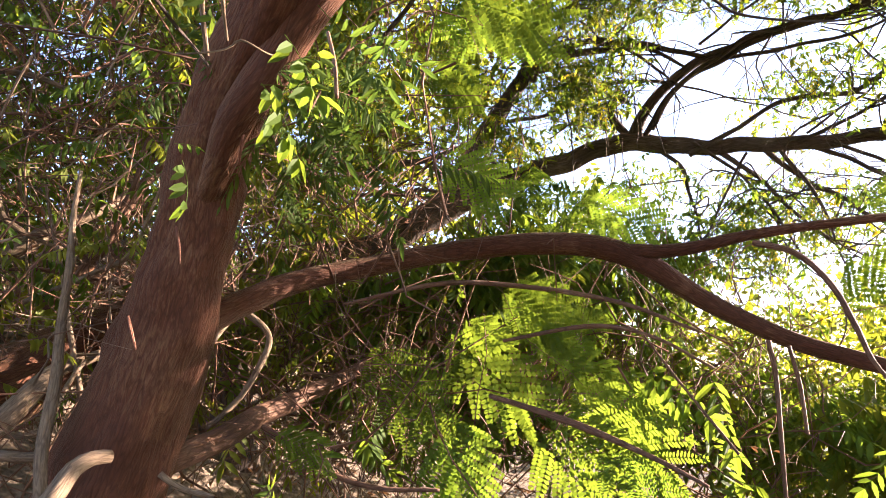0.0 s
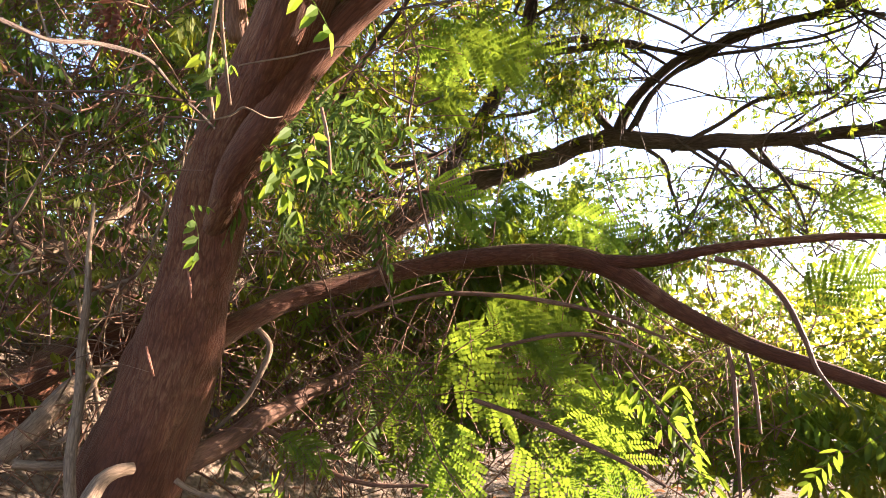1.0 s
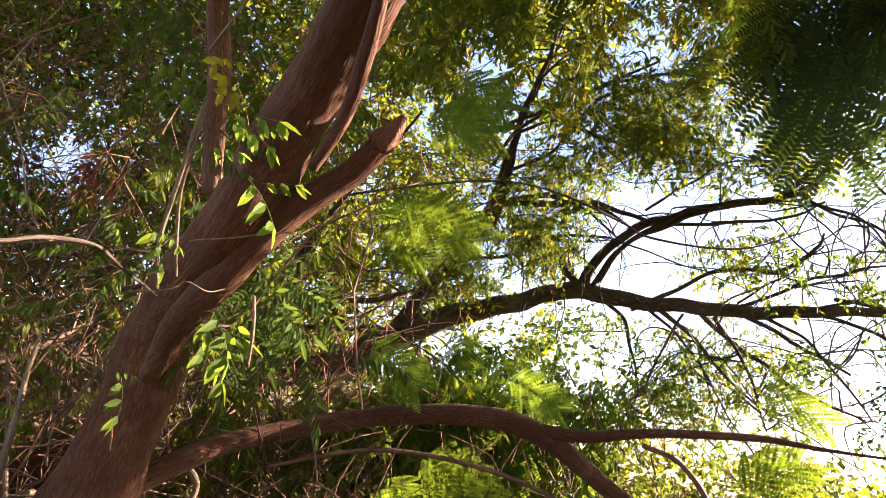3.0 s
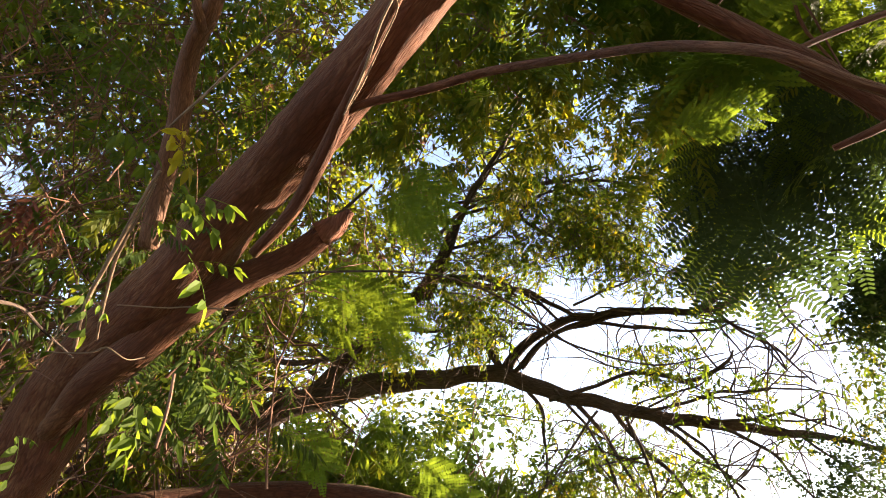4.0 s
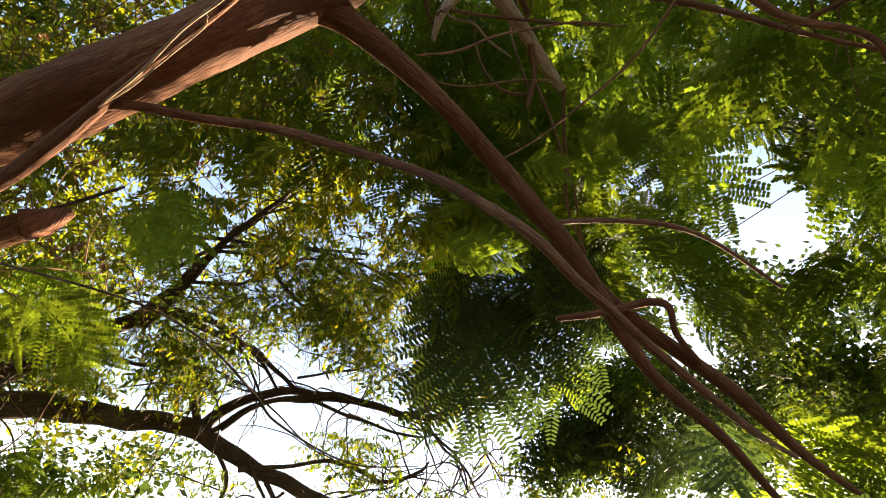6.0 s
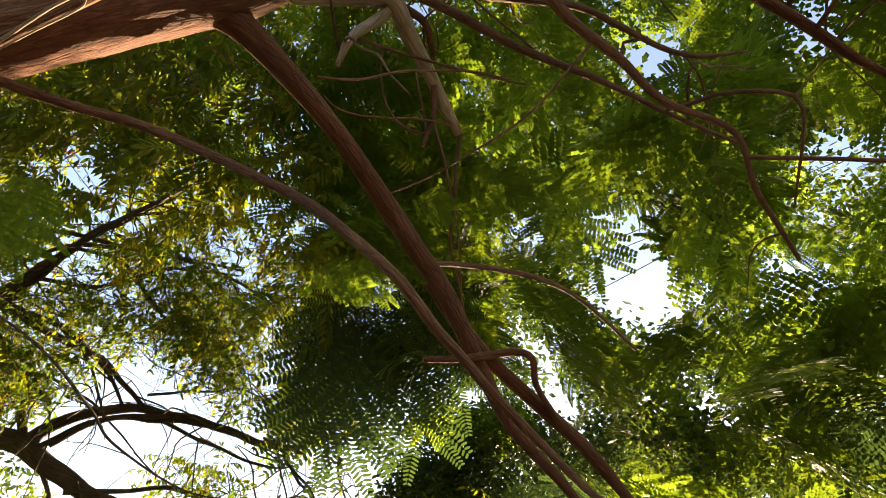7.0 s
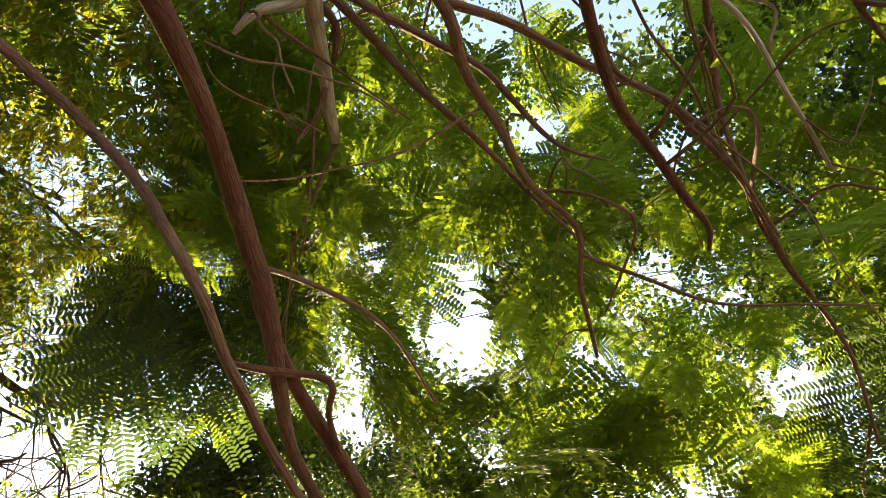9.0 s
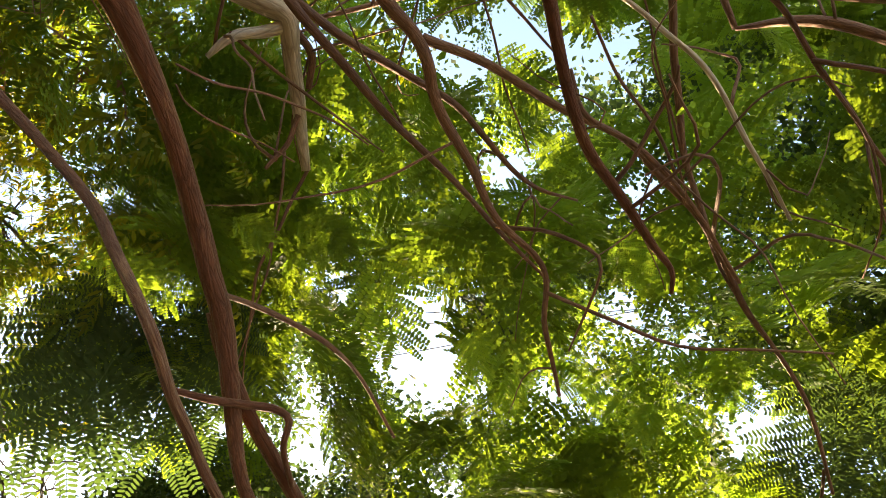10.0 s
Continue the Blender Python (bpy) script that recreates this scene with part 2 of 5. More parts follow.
def feather_frond(seed, pairs=9, leaflets=11, length=0.34, far=False, fill=1.0, reach=0.14, lift=0.3):
    """A twice-divided leaf: feathers in pairs along a stalk, each with two rows of blunt leaflets. fill: a leaflet's width to its spacing."""
    rng = np.random.default_rng(seed)
    p = Pile()
    droop = rng.uniform(0.15, 0.4)
    bend = rng.uniform(-0.12, 0.12)

    def along(s):
        return np.array((bend * length * s * s, length * s, -droop * length * s * s))
    last = along(0)
    for s in np.linspace(0.12, 1, 5):
        q = along(s)
        thin_stalk(p, last, q, 0.0016)
        last = q
    for i in range(pairs):
        s = 0.18 + 0.82 * i / (pairs - 1)
        base = along(s)
        plen = length * (0.36 + 0.2 * math.sin(math.pi * min(1, s * 0.85))) * rng.uniform(0.92, 1.06)
        for side in (-1, 1):
            out = math.radians(rng.uniform(62, 72) - 38 * s) * -side
            sag = rng.uniform(0.1, 0.45)
            d = np.array((-math.sin(out), math.cos(out), 0))
            if rng.random() < 0.05:
                continue

            def on(tt):
                return base + d * plen * tt + np.array((0, 0, -sag * plen * tt * tt))
            tilt = rng.uniform(-lift, lift)
            thin_stalk(p, base, on(0.5), 0.0009)
            thin_stalk(p, on(0.5), on(1), 0.0008)
            for j in range(leaflets):
                tt = (j + 0.7) / leaflets
                ll = plen * reach * (1 - 0.5 * max(0.0, tt - 0.6) / 0.4)
                for s2 in (-1, 1):
                    v, f = blade(ll * 1.15, plen / leaflets * 1.25 * fill) if far else oblong(ll, plen / leaflets * fill)
                    mm = turn(out + s2 * math.radians(rng.uniform(64, 72)), rng.uniform(-0.35, 0.05), tilt + rng.uniform(-0.12, 0.12))
                    p.add(v @ mm.T + on(tt), f)
    return p.arrays()


def pinnate_leaf(seed, pairs=7, length=0.24, size=0.088, hang=1.05, wide=0.3):
    """A once-divided leaf with long drooping leaflets."""
    rng = np.random.default_rng(seed)
    p = Pile()

    def along(s):
        return np.array((0, length * s, -0.28 * length * s * s))
    last = along(0)
    for s in (0.25, 0.5, 0.75, 1.0):
        thin_stalk(p, last, along(s), 0.0013)
        last = along(s)
    for i in range(pairs):
        s = 0.22 + 0.78 * i / max(1, pairs - 1)
        for side in (-1, 1):
            v, f = leaflet(size * rng.uniform(0.8, 1.1) * (1.05 - 0.3 * abs(s - 0.5)), size * wide)
            m = turn(-side * math.radians(rng.uniform(55, 80)), -hang * rng.uniform(0.5, 1.15), side * rng.uniform(-0.2, 0.3))
            p.add(v @ m.T + along(s), f)
    v, f = leaflet(size, size * wide)
    p.add(v @ turn(0, -hang * 0.6, 0).T + along(1), f)
    return p.arrays()


def twig_spray(seed, count=17, length=0.4, size=0.066):
    """A thin drooping twig with simple hanging leaves."""
    rng = np.random.default_rng(seed)
    p = Pile()
    bend = rng.uniform(-0.4, 0.4)

    def along(s):
        return np.array((bend * length * s * s, length * s, -0.3 * length * s * s))
    last = along(0)
    for s in (0.3, 0.6, 1.0):
        thin_stalk(p, last, along(s), 0.002)
        last = along(s)
    for i in range(count):
        s = rng.uniform(0.15, 1)
        z = size * rng.uniform(0.6, 1.2)
        v, f = leaflet(z, z * 0.36)
        m = turn(rng.uniform(0, 6.28), rng.uniform(-1.45, -0.35), rng.uniform(-0.6, 0.6))
        p.add(v @ m.T + along(s), f)
    return p.arrays()


def leaf_clump(seed, count=130, spread=0.24, size=0.066):
    rng = np.random.default_rng(seed)
    p = Pile()
    for i in range(count):
        z = size * rng.uniform(0.6, 1.3)
        v, f = blade(z, z * 0.6)
        c = rng.normal(0, 1, 3) * spread * np.array((0.6, 0.6, 0.4))
        p.add(v @ turn(rng.uniform(0, 6.28), rng.uniform(-1.2, 0.6), rng.uniform(-0.8, 0.8)).T + c, f)
    return p.arrays()


def stick_tangle(seed, count=9, spread=0.45):
    """Crooked dry twigs, each of a few bent pieces with a side twig."""
    rng = np.random.default_rng(seed)
    p = Pile()
    for i in range(count):
        a = rng.normal(0, 1, 3) * spread * 0.5
        d = rng.normal(0, 1, 3) * (0.6, 0.6, 1.0)
        d *= rng.uniform(0.06, 0.15) / np.linalg.norm(d)
        r = rng.uniform(0.0015, 0.006)
        for k in range(int(rng.integers(3, 7))):
            b = a + d
            thin_stalk(p, a, b, r)
            if rng.random() < 0.45:
                thin_stalk(p, b, b + rng.normal(0, 0.06, 3), r * 0.5)
            d = d + rng.normal(0, 0.035, 3)
            a, r = b, r * 0.85
    return p.arrays()


def direction(az, el):
    a, e = math.radians(az), math.radians(el)
    return np.array((math.sin(a) * math.cos(e), math.cos(a) * math.cos(e), math.sin(e)))


def scatter(kinds, places):
    """Joins copies of the leaf kinds: places are (x, y, z, yaw, pitch, roll, scale). Returns verts and faces."""
    vs, fs, n = [], [], 0
    faces = [[np.array([q for q in f if len(q) == k], dtype=np.int64).reshape(-1, k) for k in (3, 4)] for v, f in kinds]
    tris, quads = [], []
    for i, (x, y, z, yaw, pitch, roll, s) in enumerate(places):
        k = i % len(kinds)
        v = kinds[k][0]
        vs.append((v * s) @ turn(yaw, pitch, roll).T + (x, y, z))
        tris.append(faces[k][0] + n)
        quads.append(faces[k][1] + n)
        n += len(v)
    return np.vstack(vs), np.vstack(tris), np.vstack(quads)


def scatter_object(name, kinds, places, mat, parent=None, label=""):
    v, t, q = scatter(kinds, places)
    me = bpy.data.meshes.new(name)
    me.vertices.add(len(v))
    me.vertices.foreach_set("co", v.astype(np.float32).ravel())
    loops = np.concatenate([t.ravel(), q.ravel()]).astype(np.int32)
    me.loops.add(len(loops))
    me.loops.foreach_set("vertex_index", loops)
    starts = np.concatenate([np.arange(len(t)) * 3, len(t) * 3 + np.arange(len(q)) * 4]).astype(np.int32)
    me.polygons.add(len(starts))
    me.polygons.foreach_set("loop_start", starts)
    me.update(calc_edges=True)
    me.materials.append(mat)
    ob = new(name, me)
    if parent:
        ob.parent = parent
    if label:
        ob["label"] = label
    return ob


# Openings in the leaf cover, as (azimuth, elevation, radius) in degrees seen from CENTRE, the camera's mean place:
# clear sky, and where only the thin crown of the tree behind stands
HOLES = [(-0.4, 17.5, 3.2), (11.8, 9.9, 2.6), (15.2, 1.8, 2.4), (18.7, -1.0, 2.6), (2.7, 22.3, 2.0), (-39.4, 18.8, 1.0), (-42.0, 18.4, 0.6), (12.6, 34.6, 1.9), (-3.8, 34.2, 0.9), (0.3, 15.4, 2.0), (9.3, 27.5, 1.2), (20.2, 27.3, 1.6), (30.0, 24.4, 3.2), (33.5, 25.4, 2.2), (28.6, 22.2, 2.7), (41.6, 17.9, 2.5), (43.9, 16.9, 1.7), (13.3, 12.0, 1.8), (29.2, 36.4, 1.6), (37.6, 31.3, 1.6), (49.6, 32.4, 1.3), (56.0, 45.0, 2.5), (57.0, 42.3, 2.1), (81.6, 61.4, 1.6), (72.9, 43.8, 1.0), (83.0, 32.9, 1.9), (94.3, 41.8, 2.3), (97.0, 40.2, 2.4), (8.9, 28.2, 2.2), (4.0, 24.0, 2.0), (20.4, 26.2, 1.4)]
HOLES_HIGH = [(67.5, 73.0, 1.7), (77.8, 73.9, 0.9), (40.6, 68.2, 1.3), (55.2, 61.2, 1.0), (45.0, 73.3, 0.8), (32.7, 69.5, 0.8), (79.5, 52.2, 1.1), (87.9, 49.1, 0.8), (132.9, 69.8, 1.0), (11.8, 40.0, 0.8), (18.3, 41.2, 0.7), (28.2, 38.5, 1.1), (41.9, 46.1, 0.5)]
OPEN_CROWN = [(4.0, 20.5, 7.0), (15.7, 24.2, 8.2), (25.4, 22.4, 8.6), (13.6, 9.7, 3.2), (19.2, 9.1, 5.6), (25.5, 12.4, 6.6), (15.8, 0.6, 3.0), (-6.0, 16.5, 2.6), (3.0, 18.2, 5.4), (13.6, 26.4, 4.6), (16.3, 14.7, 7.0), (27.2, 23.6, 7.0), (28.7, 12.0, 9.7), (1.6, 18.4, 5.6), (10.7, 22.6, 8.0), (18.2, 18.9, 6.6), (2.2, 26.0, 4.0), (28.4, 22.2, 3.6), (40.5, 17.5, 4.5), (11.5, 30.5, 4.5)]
# Where the far cover stands thin behind the comb-like fronds
THIN_COVER = [(22.0, 30.5, 7.5), (31.0, 31.0, 4.5)]


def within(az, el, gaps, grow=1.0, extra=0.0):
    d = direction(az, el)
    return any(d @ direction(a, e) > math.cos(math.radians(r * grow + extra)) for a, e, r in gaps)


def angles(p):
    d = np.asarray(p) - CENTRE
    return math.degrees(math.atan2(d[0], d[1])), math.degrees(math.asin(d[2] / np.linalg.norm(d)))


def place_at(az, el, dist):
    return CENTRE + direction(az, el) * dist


# ---- ground ----


def ground_height(x, y):
    s = (y - 3.0) * 0.35 + (-x - 1.3) * 0.85
    k = min(1.0, max(0.0, s / 4.0))
    far = min(1.0, max(0.0, (math.hypot(x, y) - 25) / 30))
    bank = 2.9 * k * k * (3 - 2 * k) * (1 - far)
    return bank + 0.10 * noise.noise((x * 0.6, y * 0.6, 0.3)) + 0.04 * noise.noise((x * 2.1, y * 2.1, 4.0))


axis = np.concatenate([[-900, -400, -180, -90, -50, -30, -20], np.arange(-14, 14.1, 0.25), [20, 30, 50, 90, 180, 400, 900]])
gv = [(x, y, ground_height(x, y)) for y in axis for x in axis]
gw = len(axis)
gf = [(j * gw + i, j * gw + i + 1, (j + 1) * gw + i + 1, (j + 1) * gw + i) for j in range(gw - 1) for i in range(gw - 1)]
ground = mesh_object("ground", gv, gf, SOIL)
tagged(ground, "bare brown soil with leaf litter rising to a bank", "ground", kind="structure")


def on_ground(n, x0, x1, y0, y1, lift=0.01):
    out = []
    for i in range(n):
        x, y = RNG.uniform(x0, x1), RNG.uniform(y0, y1)
        out.append((x, y, ground_height(x, y) + lift, RNG.uniform(0, 6.28), RNG.normal(0, 0.35), RNG.normal(0, 0.35), RNG.uniform(0.7, 1.5)))
    return out


LITTER = [leaflet(0.09, 0.045, 0.3), leaflet(0.12, 0.04, 0.4), leaflet(0.07, 0.04, -0.2)]
litter = scatter_object("leaf_litter", LITTER, on_ground(9000, -8, 8, -6, 10), DRY_LEAF)
tagged(litter, "dry brown fallen leaves scattered over the soil", "leaf litter", kind="stuff")

# ---- the leaning tree ----
tree = thing("leaning_tree", "leaning tree with red-brown fissured trunk and feathery green leaves", "tree")
limb(tree, "trunk", RED_BARK, (-1.33, 1.90, -0.15, 0.27), (-1.29, 1.88, 0.12, 0.235), (-1.17, 1.80, 0.69, 0.203), (-1.08, 1.80, 0.89, 0.172), (-0.99, 1.81, 1.12, 0.154), (-0.88, 1.80, 1.44, 0.140), (-0.77, 1.74, 1.78, 0.119), (-0.65, 1.61, 2.06, 0.109), (-0.34, 1.32, 2.31, 0.098), (-0.23, 1.22, 2.47, 0.091), (-0.10, 1.09, 2.60, 0.086), (0.06, 0.89, 2.71, 0.085), (0.22, 0.69, 2.85, 0.077), (0.32, 0.58, 2.98, 0.072), (0.41, 0.50, 3.06, 0.062), (0.48, 0.40, 3.19, 0.047), (0.57, 0.28, 3.37, 0.038), sides=40, step=0.03, rough=0.11)
limb(tree, "limb", RED_BARK, (-0.83, 1.83, 1.46, 0.0510), (-0.73, 1.94, 1.55, 0.0431), (-0.60, 2.14, 1.66, 0.0422), (-0.39, 2.36, 1.75, 0.0414), (-0.08, 2.55, 1.84, 0.0440), (0.28, 2.66, 1.89, 0.0493), (0.54, 2.70, 1.88, 0.0502), (0.75, 2.69, 1.79, 0.0484), (0.96, 2.66, 1.63, 0.0396), (1.22, 2.54, 1.47, 0.0343), (1.45, 2.38, 1.37, 0.0299), (1.63, 2.28, 1.29, 0.0255))
limb(tree, "limb", RED_BARK, (0.66, 2.69, 1.85, 0.0340), (0.87, 2.60, 1.84, 0.0272), (1.13, 2.46, 1.87, 0.0204), (1.46, 2.26, 1.87, 0.0145), (1.63, 2.11, 1.84, 0.0075), (1.8, 1.98, 1.82, 0.004), (1.95, 1.9, 1.83, 0.002))
limb(tree, "branch", TWIG_BARK, (1.05, 2.35, 1.81, 0.012), (1.17, 2.30, 1.76, 0.011), (1.26, 2.26, 1.64, 0.011), (1.30, 2.21, 1.49, 0.01), (1.31, 2.15, 1.38, 0.008), (1.38, 2.12, 1.26, 0.005))
limb(tree, "stem", RED_BARK, (-0.70, 1.66, 1.84, 0.035), (-0.60, 1.55, 1.93, 0.046), (-0.53, 1.47, 2.0, 0.051), (-0.42, 1.41, 2.10, 0.058), (-0.28, 1.35, 2.25, 0.052), (-0.14, 1.32, 2.37, 0.046), (-0.01, 1.30, 2.46, 0.042), (0.07, 1.26, 2.53, 0.038))
limb(tree, "climbing_stem", RED_BARK, (-0.05, 1.06, 2.35, 0.015), (0.04, 0.98, 2.46, 0.019), (0.10, 0.87, 2.56, 0.021), (0.14, 0.78, 2.63, 0.018), (0.18, 0.68, 2.69, 0.011), (0.22, 0.60, 2.76, 0.009), (0.26, 0.51, 2.83, 0.010), (0.30, 0.40, 2.93, 0.009))
limb(tree, "limb", RED_BARK, (0.13, 0.785, 2.635, 0.014), (0.2, 0.74, 2.66, 0.0115), (0.33, 0.68, 2.68, 0.0105), (0.46, 0.56, 2.66, 0.0098), (0.58, 0.39, 2.57, 0.009), (0.68, 0.18, 2.43, 0.0075), (0.715, 0.05, 2.32, 0.0064), (0.752, -0.025, 2.251, 0.006), (0.782, -0.039, 2.229, 0.0058), (0.808, -0.045, 2.214, 0.0056), (0.849, -0.051, 2.2, 0.0054), (0.9, -0.054, 2.186, 0.0052), (0.989, -0.045, 2.182, 0.005), (1.12, -0.01, 2.2, 0.005), (1.3, 0.06, 2.26, 0.003))
limb(tree, "limb", RED_BARK, (0.36, 0.55, 3.02, 0.0460), (0.46, 0.52, 3.01, 0.0340), (0.57, 0.51, 2.99, 0.0267), (0.74, 0.51, 2.96, 0.0230), (0.92, 0.53, 2.92, 0.0239), (1.07, 0.54, 2.87, 0.0258), (1.20, 0.54, 2.82, 0.0239), (1.46, 0.55, 2.66, 0.0166), (1.58, 0.55, 2.62, 0.0156), (1.75, 0.55, 2.59, 0.0129), (1.98, 0.56, 2.52, 0.0092), (2.2, 0.57, 2.47, 0.0055), (2.5, 0.6, 2.42, 0.0028))
limb(tree, "limb", RED_BARK, (1.16, 0.56, 2.84, 0.022), (1.25, 0.56, 2.80, 0.020), (1.39, 0.54, 2.75, 0.018), (1.56, 0.51, 2.71, 0.019), (1.74, 0.49, 2.68, 0.019), (1.93, 0.47, 2.62, 0.014), (2.12, 0.46, 2.6, 0.009), (2.4, 0.44, 2.59, 0.004))
limb(tree, "twig", RED_BARK, (1.23, 0.59, 2.66, 0.007), (1.29, 0.55, 2.69, 0.009), (1.35, 0.52, 2.73, 0.010), (1.41, 0.48, 2.77, 0.010), (1.44, 0.45, 2.76, 0.009), (1.49, 0.47, 2.72, 0.008), (1.59, 0.48, 2.69, 0.007))
limb(tree, "twig", TWIG_BARK, (1.12, 0.54, 2.86, 0.007), (1.21, 0.52, 2.92, 0.008), (1.30, 0.48, 2.96, 0.008), (1.41, 0.43, 2.99, 0.008), (1.57, 0.42, 3.03, 0.006), (1.81, 0.41, 3.03, 0.005))
limb(tree, "stem", TWIG_BARK, (1.09, 2.40, 1.46, 0.009), (1.10, 2.39, 1.32, 0.009), (1.09, 2.37, 1.09, 0.008), (1.09, 2.38, 0.86, 0.007))
limb(tree, "stem", TWIG_BARK, (1.15, 2.38, 1.44, 0.007), (1.17, 2.37, 1.30, 0.008), (1.17, 2.35, 1.14, 0.006))
limb(tree, "twig", TWIG_BARK, (0.09, 2.35, 1.26, 0.009), (0.27, 2.25, 1.21, 0.012), (0.43, 2.14, 1.16, 0.012), (0.62, 2.06, 1.08, 0.008), (0.74, 1.97, 1.02, 0.005))
limb(tree, "twig", TWIG_BARK, (0.63, 2.24, 1.47, 0.003), (0.74, 2.17, 1.29, 0.005), (0.86, 2.07, 1.10, 0.005))
limb(tree, "twig", TWIG_BARK, (-0.45, 2.25, 1.59, 0.006), (-0.10, 2.43, 1.69, 0.010), (0.23, 2.56, 1.69, 0.011), (0.59, 2.54, 1.62, 0.009), (0.88, 2.50, 1.50, 0.006))
limb(tree, "twig", TWIG_BARK, (0.14, 2.36, 1.46, 0.006), (0.47, 2.46, 1.52, 0.010), (0.69, 2.44, 1.48, 0.007), (0.91, 2.44, 1.36, 0.005))
limb(tree, "branch", DARK_BARK, (-0.24, 1.33, 2.28, 0.0050), (-0.12, 1.43, 2.42, 0.0047), (0.10, 1.65, 2.58, 0.0043), (0.40, 1.84, 2.71, 0.0047), (0.65, 2.03, 2.76, 0.0050), (0.93, 2.22, 2.73, 0.0058), (1.10, 2.31, 2.69, 0.0054), (1.50, 2.40, 2.70, 0.0043), (1.86, 2.43, 2.84, 0.0029))
limb(tree, "twig", TWIG_BARK, (-0.15, 1.09, 2.01, 0.004), (-0.12, 1.05, 1.92, 0.004), (-0.10, 1.01, 1.83, 0.004))
limb(tree, "bark_scar", RAW_WOOD, (-0.470, 1.438, 2.064, 0.0030), (-0.487, 1.451, 2.001, 0.0047), (-0.511, 1.480, 1.941, 0.0043), (-0.528, 1.508, 1.889, 0.0022), rough=0.3, label="pale scar in the bark")
limb(tree, "bark_scar", RAW_WOOD, (-0.756, 1.431, 1.475, 0.0031), (-0.742, 1.428, 1.436, 0.0048), (-0.734, 1.443, 1.392, 0.0027), rough=0.3, label="pale scar in the bark")
limb(tree, "bark_scar", RAW_WOOD, (-0.660, 1.450, 1.707, 0.0022), (-0.648, 1.451, 1.658, 0.0034), (-0.649, 1.466, 1.611, 0.0018), rough=0.3, label="pale scar in the bark")
limb(tree, "broken_stub", RAW_WOOD, (0.070, 1.260, 2.530, 0.038), (0.105, 1.242, 2.561, 0.030), (0.140, 1.225, 2.612, 0.011), rough=0.3, label="torn splintered end of a broken stem")

# ---- the tree behind ----
back_tree = thing("background_tree", "dark tree with crooked limbs and thin drooping leaves", "tree")
CLEAR = []      # main limbs that stand free of the leaves in front
CLEAR.append(limb(back_tree, "trunk", DARK_BARK, (-2.18, 4.99, 0.04, 0.22), (-2.08, 4.89, 0.64, 0.197), (-2.08, 4.84, 1.15, 0.176), (-1.99, 4.80, 1.71, 0.152), (-1.77, 4.82, 2.09, 0.131), (-1.38, 4.90, 2.28, 0.117), (-0.88, 5.03, 2.43, 0.110), (-0.42, 5.08, 2.74, 0.115), (0.17, 5.09, 2.96, 0.090), (0.66, 5.05, 3.11, 0.077), (1.09, 5.00, 3.19, 0.075), (1.77, 4.90, 3.09, 0.060), (2.56, 4.66, 3.03, 0.050), (3.10, 4.40, 3.01, 0.035), (3.57, 4.24, 3.01, 0.023), (4.10, 4.12, 2.92, 0.013), (4.45, 4.00, 2.76, 0.005), wobble=0.012))
CLEAR.append(limb(back_tree, "limb", DARK_BARK, (-0.54, 5.07, 2.66, 0.085), (-0.33, 5.04, 2.97, 0.075), (-0.19, 5.00, 3.19, 0.070), (0.20, 4.85, 3.71, 0.062), (0.34, 4.76, 3.94, 0.055), (0.40, 4.63, 4.21, 0.035), (0.51, 4.42, 4.58, 0.028), (0.70, 4.16, 4.96, 0.020), (0.78, 3.87, 5.32, 0.013), wobble=0.012))
limb(back_tree, "limb", DARK_BARK, (1.09, 5.00, 3.18, 0.055), (1.20, 4.91, 3.42, 0.042), (1.53, 4.75, 3.71, 0.035), (1.91, 4.61, 3.82, 0.032), (2.51, 4.36, 3.88, 0.028), (2.82, 4.08, 4.14, 0.020), (3.10, 3.88, 4.21, 0.013), wobble=0.012)
limb(back_tree, "branch", DARK_BARK, (1.13, 5.00, 3.19, 0.0351), (1.02, 4.97, 3.31, 0.0328), (0.92, 4.95, 3.41, 0.0328), (0.93, 4.92, 3.50, 0.0289), (0.99, 4.90, 3.53, 0.0250), (1.08, 4.90, 3.50, 0.0172), wobble=0.012)
limb(back_tree, "branch", DARK_BARK, (0.29, 4.78, 3.89, 0.0312), (0.73, 4.77, 3.90, 0.0289), (1.11, 4.74, 3.91, 0.0250), (1.43, 4.72, 3.82, 0.0195), (1.95, 4.64, 3.72, 0.0156), (2.60, 4.39, 3.73, 0.0117), (2.82, 4.25, 3.81, 0.0055), wobble=0.012)
limb(back_tree, "branch", DARK_BARK, (1.28, 4.99, 3.15, 0.0195), (1.47, 5.01, 2.94, 0.0172), (1.56, 5.05, 2.66, 0.0117), (1.61, 5.09, 2.34, 0.0078), wobble=0.012)
limb(back_tree, "branch", DARK_BARK, (1.73, 4.92, 3.07, 0.0234), (1.99, 4.91, 2.84, 0.0172), (2.30, 4.88, 2.48, 0.0117), (2.55, 4.82, 2.23, 0.0055), wobble=0.012)
limb(back_tree, "branch", DARK_BARK, (2.02, 4.84, 3.06, 0.0234), (2.34, 4.82, 2.75, 0.0172), (2.73, 4.71, 2.44, 0.0140), (3.09, 4.56, 2.24, 0.0078), wobble=0.012)
limb(back_tree, "branch", DARK_BARK, (2.30, 4.76, 3.04, 0.0195), (2.67, 4.67, 2.82, 0.0156), (3.02, 4.55, 2.56, 0.0101), wobble=0.012)
